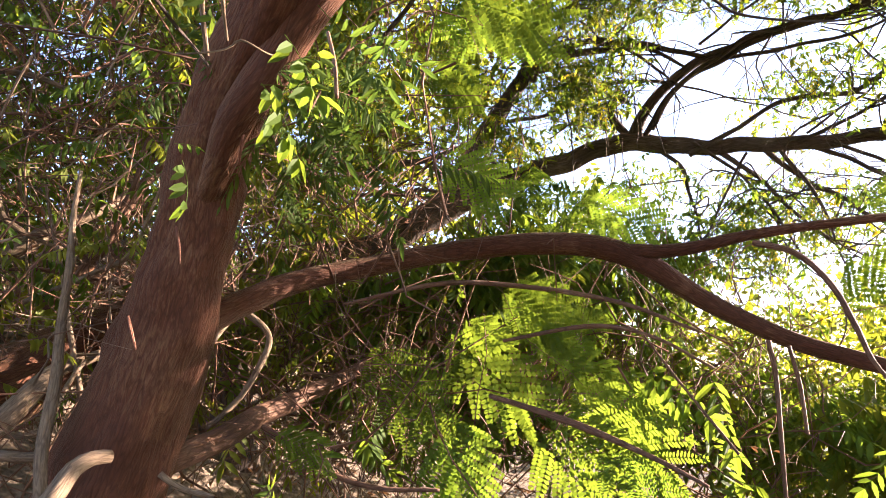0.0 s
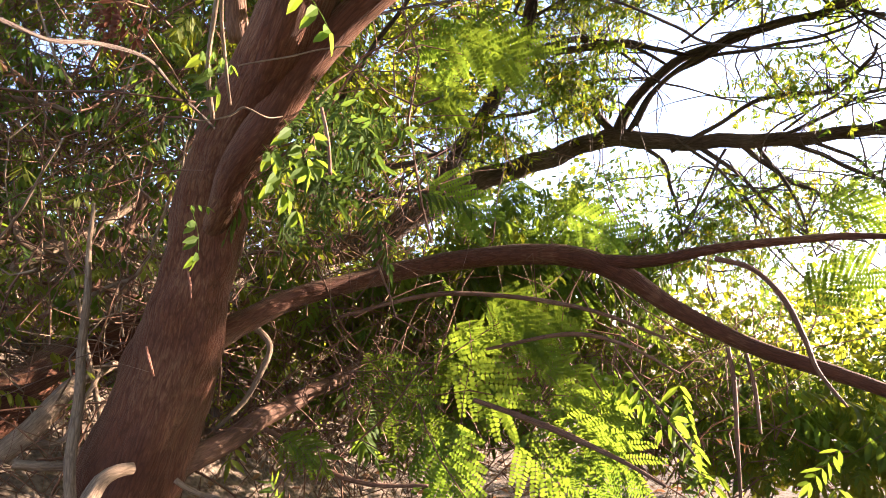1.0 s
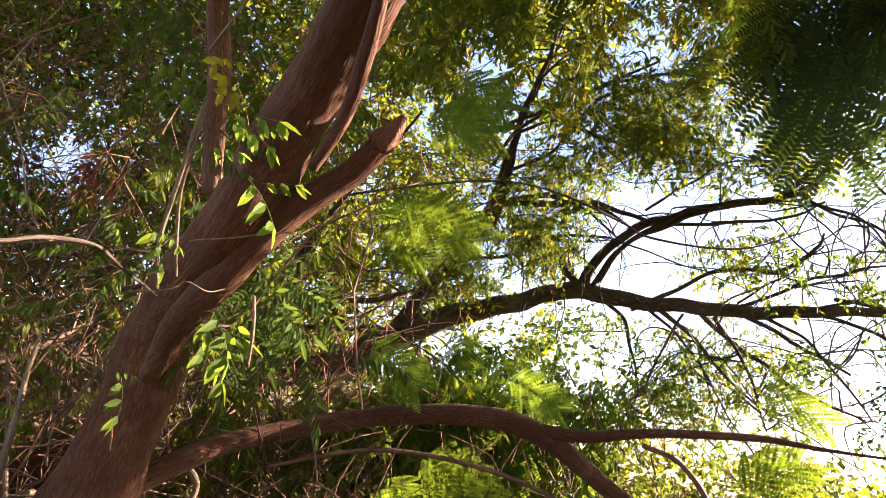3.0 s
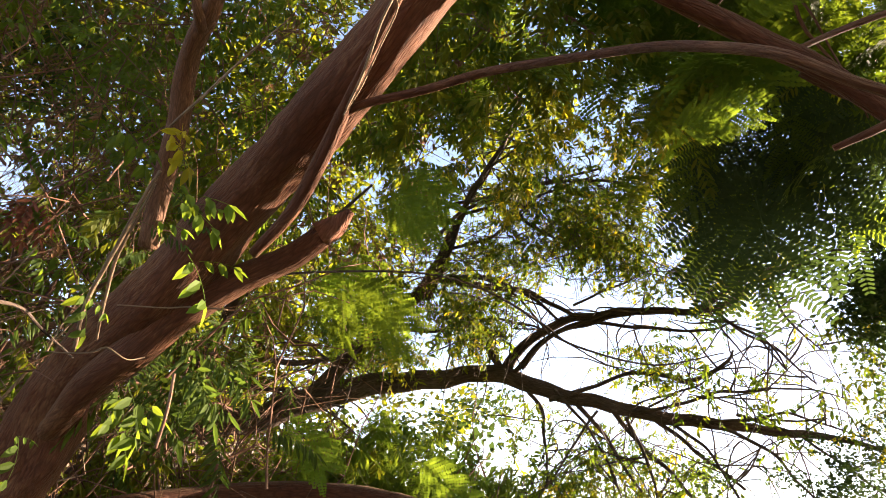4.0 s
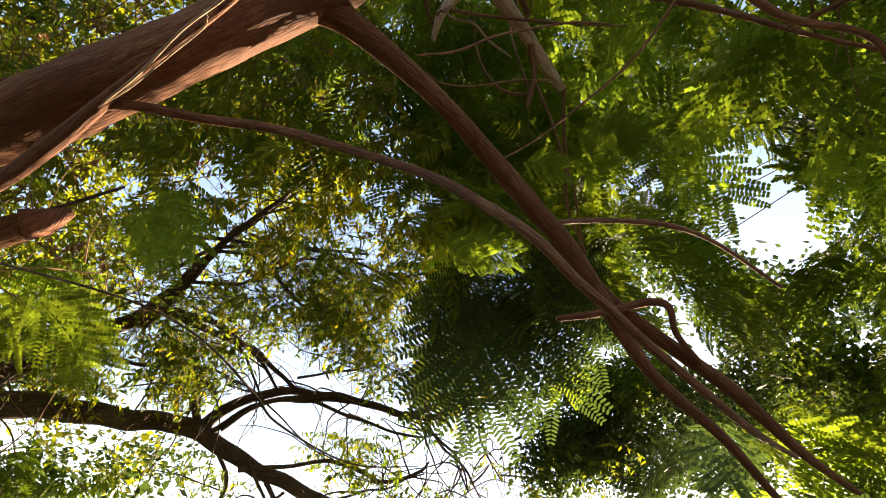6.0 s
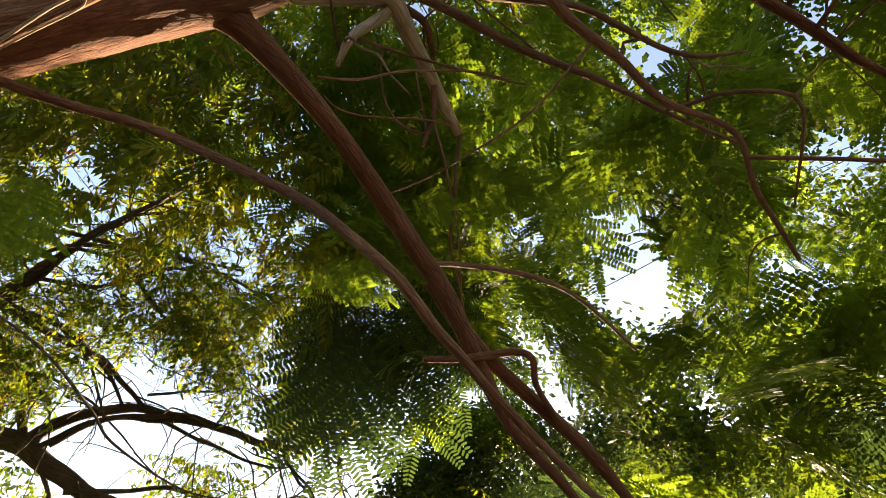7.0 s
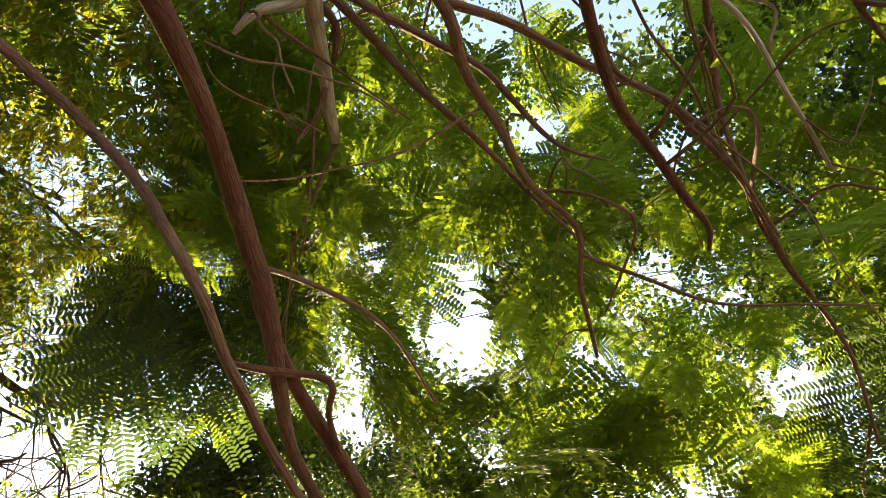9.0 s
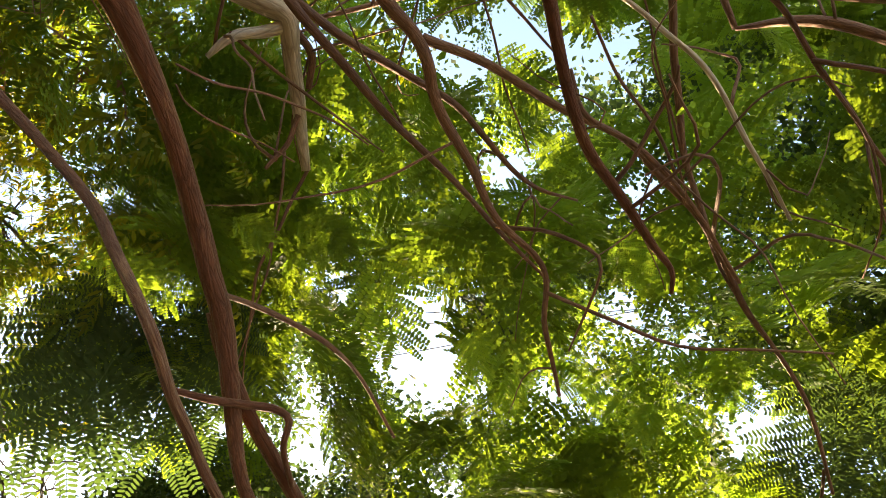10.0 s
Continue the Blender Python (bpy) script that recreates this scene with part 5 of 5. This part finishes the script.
hang_cluster(tree, "feather", LIME_LEAF, (0.23, 3.18, 2.25), 5, 0.14, 0.3)
hang_cluster(tree, "feather", LIME_LEAF, (0.48, 3.29, 2.17), 5, 0.14, 0.3)
hang_cluster(tree, "pinnate", LIME_LEAF, (0.74, 3.36, 2.24), 8, 0.17, 0.22)
hang_cluster(tree, "feather", LIME_LEAF, (0.35, 3.15, 2.36), 3, 0.14, 0.28)
hang_cluster(tree, "pinnate", FEATHER_LEAF, (0.10, 3.20, 2.13), 8, 0.16, 0.22)
hang_cluster(tree, "feather", LIME_LEAF, (0.86, 3.36, 2.14), 4, 0.15, 0.3)
hang_cluster(tree, "comb", FEATHER_LEAF, (2.71, 1.78, 3.55), 3, 0.3, 0.36)
hang_cluster(tree, "feather", FEATHER_LEAF, (2.91, 1.45, 3.66), 5, 0.32, 0.36)
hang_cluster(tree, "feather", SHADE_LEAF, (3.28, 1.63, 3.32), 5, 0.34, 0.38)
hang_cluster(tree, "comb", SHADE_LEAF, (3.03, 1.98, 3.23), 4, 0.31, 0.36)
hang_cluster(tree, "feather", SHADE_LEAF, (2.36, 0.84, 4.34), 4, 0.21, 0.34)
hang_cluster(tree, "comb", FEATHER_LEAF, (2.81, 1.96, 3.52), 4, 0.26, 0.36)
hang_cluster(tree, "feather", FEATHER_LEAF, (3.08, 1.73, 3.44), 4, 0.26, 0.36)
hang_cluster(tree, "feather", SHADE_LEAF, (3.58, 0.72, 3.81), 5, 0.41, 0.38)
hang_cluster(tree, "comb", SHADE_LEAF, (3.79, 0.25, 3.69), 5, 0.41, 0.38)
hang(dead_frond, "pinnate", RUST_LEAF, (-0.94, 1.40, 2.53), (-0.93, 1.47, 2.42), 0.5, 1)
hang(dead_frond, "pinnate", RUST_LEAF, (-0.91, 1.40, 2.55), (-0.96, 1.44, 2.43), 0.5, 1)
hang(dead_frond, "pinnate", RUST_LEAF, (-0.95, 1.40, 2.52), (-0.89, 1.48, 2.45), 0.5, 1)
hang(dead_frond, "pinnate", RUST_LEAF, (-0.90, 1.42, 2.54), (-0.87, 1.48, 2.48), 0.5, 1)
hang(dead_frond, "pinnate", RUST_LEAF, (-0.96, 1.39, 2.52), (-0.97, 1.42, 2.45), 0.5, 1)

# far woodland all round
woods = thing("woodland", "dense green foliage of the surrounding trees", "foliage", kind="stuff")
SUNNY_SIDE = (36, 105)


def away_from_sun(az, el):
    return not SUNNY_SIDE[0] < az < SUNNY_SIDE[1] and (el < 40 or RNG.random() < 0.6)


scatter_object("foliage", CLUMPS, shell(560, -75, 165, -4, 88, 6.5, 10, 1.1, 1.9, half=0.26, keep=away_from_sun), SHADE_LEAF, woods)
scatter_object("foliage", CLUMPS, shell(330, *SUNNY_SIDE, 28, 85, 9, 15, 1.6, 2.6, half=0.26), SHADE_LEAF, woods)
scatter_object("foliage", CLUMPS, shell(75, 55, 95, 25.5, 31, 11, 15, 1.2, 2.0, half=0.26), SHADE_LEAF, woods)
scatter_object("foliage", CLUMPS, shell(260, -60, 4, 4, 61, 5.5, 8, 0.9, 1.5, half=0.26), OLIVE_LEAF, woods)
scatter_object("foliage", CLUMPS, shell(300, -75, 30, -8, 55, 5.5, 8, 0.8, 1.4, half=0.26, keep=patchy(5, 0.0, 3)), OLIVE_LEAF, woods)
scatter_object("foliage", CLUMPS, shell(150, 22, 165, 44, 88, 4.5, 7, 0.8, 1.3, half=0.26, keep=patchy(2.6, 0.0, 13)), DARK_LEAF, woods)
# unseen clumps added behind the camera to dim the sky light
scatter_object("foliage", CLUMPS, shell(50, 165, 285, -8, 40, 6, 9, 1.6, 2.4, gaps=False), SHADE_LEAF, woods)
# unseen low clumps added towards the sun to shade the lower trunk
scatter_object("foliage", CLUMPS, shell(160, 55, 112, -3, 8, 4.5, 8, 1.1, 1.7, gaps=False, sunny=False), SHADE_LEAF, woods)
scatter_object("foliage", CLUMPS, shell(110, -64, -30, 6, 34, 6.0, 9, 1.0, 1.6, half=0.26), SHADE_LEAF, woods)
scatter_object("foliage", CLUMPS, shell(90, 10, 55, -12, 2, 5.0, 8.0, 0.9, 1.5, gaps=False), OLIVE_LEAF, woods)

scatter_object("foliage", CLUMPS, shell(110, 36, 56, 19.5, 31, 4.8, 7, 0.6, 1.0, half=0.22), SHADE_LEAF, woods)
# sunny-side clumps added to keep the sun off the nearer fronds
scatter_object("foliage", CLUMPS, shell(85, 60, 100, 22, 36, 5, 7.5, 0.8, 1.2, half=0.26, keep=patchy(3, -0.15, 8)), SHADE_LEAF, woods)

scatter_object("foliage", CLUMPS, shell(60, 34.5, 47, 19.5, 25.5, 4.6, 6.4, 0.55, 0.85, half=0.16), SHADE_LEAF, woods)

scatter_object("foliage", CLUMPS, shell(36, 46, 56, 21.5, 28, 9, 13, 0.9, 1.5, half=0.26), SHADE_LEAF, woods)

# unseen clumps added on the sunny side; they shade the leaning trunk's foot and thicket
sun_blockers = []
while len(sun_blockers) < 90:
    k = RNG.uniform(0, 1)
    foot = np.array((-1.1, 1.8, 0.85)) * (1 - k) + np.array((-0.62, 1.58, 2.1)) * k
    q = foot + SUN_WAY * RNG.uniform(4.3, 7.0) + RNG.normal(0, 0.13, 3)
    if min(np.linalg.norm((q - c) - ((q - c) @ SUN_WAY) * SUN_WAY) for c in SUNLIT) > 0.35:
        sun_blockers.append((*q, RNG.uniform(0, 6.28), RNG.normal(0, 0.3), RNG.normal(0, 0.3), RNG.uniform(0.35, 0.6)))
while len(sun_blockers) < 104:
    k, m = RNG.uniform(0, 1, 2)
    q = np.array((-2.1 + 0.7 * m, 2.2, 1.1 + 1.7 * k)) + SUN_WAY * RNG.uniform(8, 11)
    if min(np.linalg.norm((q - c) - ((q - c) @ SUN_WAY) * SUN_WAY) for c in GLADES[:2]) > 0.4:
        sun_blockers.append((*q, RNG.uniform(0, 6.28), RNG.normal(0, 0.3), RNG.normal(0, 0.3), RNG.uniform(0.5, 0.9)))
scatter_object("foliage", CLUMPS, sun_blockers, SHADE_LEAF, woods)

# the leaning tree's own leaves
lime_patches, backlit_patches = patchy(6, 0.06, 21), patchy(7, 0.18, 51)


# where lime leaves put sunlight into the crown's colour
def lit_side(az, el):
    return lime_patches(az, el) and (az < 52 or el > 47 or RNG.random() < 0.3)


# patches of the upper crown that take the backlit leaf colour
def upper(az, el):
    return backlit_patches(az, el) and (az < 45 or el > 44)


frond_objects(shell(230, -4, 155, 27, 87, 2.9, 5.0, 1.0, 1.6, half=0.09, reach=0.34, droop=0.25, keep=high), FEATHER_LEAF, tree, "frond")
scatter_object("crown", FEATHERS, shell(30, 20, 42, 31, 48, 3.2, 4.6, 0.8, 1.1, half=0.06, reach=0.34, droop=0.4), FEATHER_LEAF, tree)
scatter_object("crown", FAR_FEATHERS, shell(40, 20, 42, 28, 46, 4.0, 5.5, 1.0, 1.3, half=0.06, reach=0.34, droop=0.3), FEATHER_LEAF, tree)
scatter_object("crown", FAR_FEATHERS, shell(300, -8, 160, 26, 88, 4.0, 6.0, 1.1, 1.7, half=0.05, reach=0.34, droop=0.25, keep=lambda a, e: a > 30 or e > 38 and RNG.random() < 0.45), DARK_LEAF, tree)
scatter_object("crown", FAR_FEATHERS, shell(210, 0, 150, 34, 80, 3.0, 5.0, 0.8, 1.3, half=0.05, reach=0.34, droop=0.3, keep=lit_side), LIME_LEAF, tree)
scatter_object("crown", FEATHERS, shell(150, 5, 150, 36, 85, 3.4, 5.2, 0.7, 1.0, half=0.05, reach=0.34, droop=0.3, keep=upper), BACKLIT_LEAF, tree)
scatter_object("crown", CLUMPS, shell(150, 14, 155, 34, 87, 3.5, 5.4, 0.5, 0.85, half=0.2, keep=high), FEATHER_LEAF, tree)
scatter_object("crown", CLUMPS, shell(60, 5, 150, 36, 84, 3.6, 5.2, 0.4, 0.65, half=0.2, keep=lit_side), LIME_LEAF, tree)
# clumps in the shade colour darken the crown's lower sunny side
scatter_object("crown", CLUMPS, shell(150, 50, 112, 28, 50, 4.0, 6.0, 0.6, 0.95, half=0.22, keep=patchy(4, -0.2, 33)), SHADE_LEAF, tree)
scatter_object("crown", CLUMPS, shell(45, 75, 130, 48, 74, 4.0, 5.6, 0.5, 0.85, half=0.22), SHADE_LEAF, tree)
scatter_object("low_foliage", FEATHERS, shell(70, -14, 40, -12, 4, 3.6, 5.0, 0.55, 0.9, half=0.1, reach=0.34, droop=0.5), FEATHER_LEAF, tree)
scatter_object("low_foliage", PINNATES, shell(200, -20, 32, -10, 9, 3.5, 5.5, 0.9, 1.6, half=0.05, reach=0.2, droop=0.4), FEATHER_LEAF, tree)
scatter_object("low_foliage", PINNATES, shell(200, 12, 42, -13, 1, 3.2, 5.5, 0.9, 1.5, half=0.05, reach=0.2, droop=0.4, gaps=False), OLIVE_LEAF, tree)
scatter_object("low_foliage", PINNATES, shell(260, 2, 42, -12, 3, 3.2, 5.0, 0.6, 1.0, half=0.05, reach=0.2, droop=0.5), FEATHER_LEAF, tree)
scatter_object("low_foliage", PINNATES, shell(260, -16, 28, -9, 7, 3.4, 4.8, 0.9, 1.5, half=0.05, reach=0.2, droop=0.4), LIME_LEAF, tree)


def beside(az, el):
    """Thins out in front of the tree behind."""
    if az > -15 and 9 < el < 28:
        return RNG.random() < (0.3 if az < -10 else 0.08)
    return noise.noise((az * 0.09, el * 0.09, 2.0)) > -0.25


# small-leaved growth beside and behind the trunk
shrub = thing("shrub_growth", "tall shrubs with small drooping green leaves behind the trunk", "shrub", kind="stuff")
scatter_object("foliage", PINNATES, shell(1150, -50, 6, 2, 51, 3.3, 5.5, 0.6, 1.0, half=0.05, reach=0.2, droop=0.4, keep=beside), DARK_LEAF, shrub)
scatter_object("foliage", PINNATES, shell(500, -26, 6, -2, 29, 3.4, 5.0, 0.7, 1.1, half=0.05, reach=0.2, droop=0.4, keep=beside), OLIVE_LEAF, shrub)
scatter_object("foliage", PINNATES, shell(420, -14, 28, 40, 68, 3.0, 5.5, 0.7, 1.1, half=0.05, reach=0.2, droop=0.4), OLIVE_LEAF, shrub)
scatter_object("foliage", PINNATES, shell(280, -12, 36, 30, 44, 3.2, 5.5, 0.6, 1.0, half=0.05, reach=0.2, droop=0.4), OLIVE_LEAF, shrub)
scatter_object("foliage", PINNATES, shell(200, -10, 36, 31, 46, 3.6, 6.0, 0.6, 1.0, half=0.05, reach=0.2, droop=0.4), DARK_LEAF, shrub)
scatter_object("foliage", PINNATES, shell(300, -8, 12, 1, 11, 3.6, 5.0, 0.7, 1.1, half=0.05, reach=0.2, droop=0.4), FEATHER_LEAF, shrub)
scatter_object("foliage", SPRAYS, shell(90, 0, 30, 22, 40, 3.8, 5.5, 0.6, 0.9, half=0.05, reach=0.2, droop=0.4), YELLOW_LEAF, shrub)
scatter_object("foliage", SPRAYS, shell(45, -12, 12, 30, 51, 3.5, 5.5, 0.6, 0.9, half=0.05, reach=0.2, droop=0.4), YELLOW_LEAF, shrub)

scatter_object("dry_leaves", SPRAYS, shell(40, -32, 12, 28, 60, 3.2, 5.5, 0.5, 0.8, half=0.05, reach=0.2, droop=0.4), DRY_LEAF, shrub)


def side_twigs(parent, mat, seed, every=3):
    """Thin crooked twigs that droop from the parent tree's branches."""
    rng = np.random.default_rng(seed)
    for ob in [o for o in parent.children if o.name.split(".")[0] in ("branch", "limb", "trunk")]:
        co = np.empty(len(ob.data.vertices) * 3)
        ob.data.vertices.foreach_get("co", co)
        co = co.reshape(-1, 3)
        for k in range(every):
            a = co[int(rng.integers(len(co) // 3, len(co)))]
            d = rng.normal(0, 1, 3) * (1, 0.6, 0.8)
            d *= rng.uniform(0.35, 0.9) / np.linalg.norm(d)
            b = a + d * 0.5 + rng.normal(0, 0.1, 3)
            c = a + d + np.array((0, 0, -rng.uniform(0.05, 0.3)))
            r = rng.uniform(0.004, 0.009)
            limb(ob, "twig", mat, (*a, r), (*b, r * 0.75), (*c, r * 0.4), sides=5, step=0.06, wobble=0.01)


side_twigs(back_tree, DARK_BARK, 5, 9)
side_twigs(over_tree, TWIG_BARK, 6, 3)

# the boughs that carry the overhead branches, out from the trunk
limb(over_tree, "limb", PALE_BARK, (-0.2, -1.4, 3.9, 0.095), (-0.12, -0.8, 4.02, 0.09), (-0.08, 0.0, 4.02, 0.086), (0.0, 0.7, 4.05, 0.082), (0.13, 1.26, 4.12, 0.078), wobble=0.008)
for bough in (((0.0, 0.7, 4.05, 0.045), (0.16, 0.74, 3.97, 0.036), (0.34, 0.74, 3.9, 0.028)),
              ((-0.08, 0.2, 4.02, 0.05), (0.15, 0.32, 3.94, 0.042), (0.43, 0.38, 3.87, 0.035)),
              ((-0.1, -0.4, 4.02, 0.048), (0.2, -0.25, 3.93, 0.038), (0.6, -0.17, 3.83, 0.03)),
              ((-0.12, -0.8, 4.02, 0.048), (0.3, -0.62, 4.05, 0.038), (0.76, -0.53, 4.05, 0.029)),
              ((0.2, -0.25, 3.93, 0.022), (0.45, -0.1, 4.1, 0.016), (0.72, -0.14, 4.22, 0.011)),
              ((0.1, -0.7, 4.7, 0.078), (0.5, -0.55, 4.55, 0.04), (0.97, -0.51, 4.32, 0.018)),
              ((0.5, -0.55, 4.55, 0.03), (0.85, -0.6, 4.5, 0.018), (1.24, -0.69, 4.35, 0.01)),
              ((0.34, 0.74, 3.9, 0.027), (0.5, 0.72, 3.95, 0.024), (0.66, 0.71, 3.97, 0.022))):
    limb(over_tree, "branch", TWIG_BARK, *bough, wobble=0.006)

scatter_object("foliage", CLUMPS, shell(240, -75, 0, 18, 62, 6.0, 9.0, 1.0, 1.6, half=0.26), OLIVE_LEAF, woods)
scatter_object("brown_leaves", SPRAYS, shell(420, -62, 0, 14, 62, 3.6, 6.0, 0.6, 1.0, half=0.05, reach=0.2, droop=0.4), DRY_LEAF, shrub)
scatter_object("brown_twigs", TANGLES, shell(150, -60, 2, 14, 60, 3.4, 5.6, 0.8, 1.3), TWIG_BARK, shrub)

# thin crown of the tree behind
def crown_places(n):
    out = []
    while len(out) < n:
        a, e, r = OPEN_CROWN[int(RNG.integers(len(OPEN_CROWN)))]
        az, el = a + RNG.normal(0, r * 0.62), e + RNG.normal(0, r * 0.62)
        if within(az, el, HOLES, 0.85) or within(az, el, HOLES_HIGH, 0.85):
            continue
        d = direction(az, el) * 7
        if noise.noise((d[0], d[1] + 5, d[2])) < -0.05:
            continue
        if (az > 14 and el < 22 and RNG.random() < 0.6) or (el > 23 and RNG.random() < 0.35):
            continue
        x, y, z = place_at(az, el, RNG.uniform(4.8, 6.6))
        if shades_trunk(np.array((x, y, z))) or hides_limb(np.array((x, y, z - 0.08))):
            continue
        out.append((x, y, z, RNG.uniform(0, 6.28), RNG.normal(-0.3, 0.4), RNG.normal(0, 0.4), RNG.uniform(0.6, 1.1)))
    return out


scatter_object("crown", SPRAYS, crown_places(800), OLIVE_LEAF, back_tree)
scatter_object("crown", SPRAYS, crown_places(950), DARK_LEAF, back_tree)
scatter_object("crown", SPRAYS, crown_places(450), FEATHER_LEAF, back_tree)
scatter_object("crown", SPRAYS, crown_places(130), YELLOW_LEAF, back_tree)
scatter_object("fine_twig_mass", TWIGLETS, crown_places(460), DARK_BARK, back_tree)

# dry undergrowth to the side of the trunk
thicket = thing("thicket", "tangle of dry twigs and small leaves on the bank", "undergrowth", kind="stuff")
scatter_object("dry_twigs", TANGLES, shell(45, -58, -20, -8, 15, 2.7, 5.0, 0.7, 1.3, gaps=False), DRY_WOOD, thicket)
scatter_object("brown_twigs", TANGLES, shell(230, -58, -14, -10, 19, 2.8, 5.5, 0.8, 1.4, gaps=False), TWIG_BARK, thicket)
scatter_object("brown_twigs", TANGLES, shell(110, -26, 16, -13, -2, 3.1, 4.8, 0.8, 1.3, gaps=False), TWIG_BARK, thicket)
scatter_object("dry_leaves", SPRAYS, shell(110, -28, 12, -12, -1, 3.5, 4.6, 0.5, 0.9, gaps=False), DRY_LEAF, thicket)
scatter_object("foliage", PINNATES, shell(150, -30, 40, -12, 1, 3.4, 6.5, 0.8, 1.3, gaps=False, droop=0.3), OLIVE_LEAF, thicket)
scatter_object("foliage", CLUMPS, shell(240, -30, 80, -7, 2, 6, 11, 0.9, 1.6, gaps=False), OLIVE_LEAF, thicket)
scatter_object("foliage", PINNATES, shell(380, -60, -18, -8, 23, 2.7, 5.0, 0.5, 0.9, half=0.05, reach=0.2, droop=0.3), OLIVE_LEAF, thicket)
scatter_object("foliage", PINNATES, shell(400, -60, -18, -8, 26, 2.7, 5.0, 0.5, 0.9, half=0.05, reach=0.2, droop=0.3), DARK_LEAF, thicket)
scatter_object("dry_leaves", SPRAYS, shell(90, -58, -16, -8, 19, 2.9, 4.5, 0.5, 0.9), DRY_LEAF, thicket)

# crooked dry branches through the thicket
for i in range(46):
    az, el, dist = RNG.uniform(-52, -16), RNG.uniform(-9, 17), RNG.uniform(2.9, 4.4)
    if az > -38:
        dist += 1.0
    p = place_at(az, el, dist)
    d = RNG.normal(0, 1, 3) * (0.7, 0.5, 0.9) + (0.2, 0.1, 0.25)
    d *= RNG.uniform(0.5, 1.3) / np.linalg.norm(d)
    r = RNG.uniform(0.004, 0.013)
    mid = p + d * 0.4 + RNG.normal(0, 0.1, 3)
    end = p + d + RNG.normal(0, 0.08, 3)
    pale = i % 3 != 0
    tagged(limb(None, "dry_branch", DRY_WOOD if pale else TWIG_BARK, (*p, r), (*(p * 0.4 + mid * 0.6 + RNG.normal(0, 0.03, 3)), r * 0.9), (*mid, r * 0.8), (*end, r * 0.35), sides=6, step=0.04, wobble=0.012),
           "dry pale crooked branch in the undergrowth" if pale else "dry crooked branch in the undergrowth", "branch", "dry branches")

# ---- cables beyond the trees ----
tagged(limb(None, "power_cable", CABLE, (5.18, 15.53, 8.76, 0.011), (7.07, 9.10, 10.81, 0.011), (9.43, 1.05, 13.38, 0.011), (11.32, -5.39, 15.43, 0.011), sides=5, step=1.0, rough=0), "thin dark overhead power cable", "cable", "power cables")
tagged(limb(None, "power_cable", CABLE, (5.47, 15.60, 8.45, 0.011), (7.28, 9.15, 10.60, 0.011), (9.56, 1.09, 13.28, 0.011), (11.38, -5.37, 15.43, 0.011), sides=5, step=1.0, rough=0), "thin dark overhead power cable", "cable", "power cables")
tagged(limb(None, "power_cable", CABLE, (6.73, 15.90, 7.09, 0.011), (8.01, 9.33, 9.84, 0.011), (9.60, 1.12, 13.29, 0.011), (10.88, -5.45, 16.04, 0.011), sides=5, step=1.0, rough=0), "thin dark overhead power cable", "cable", "power cables")
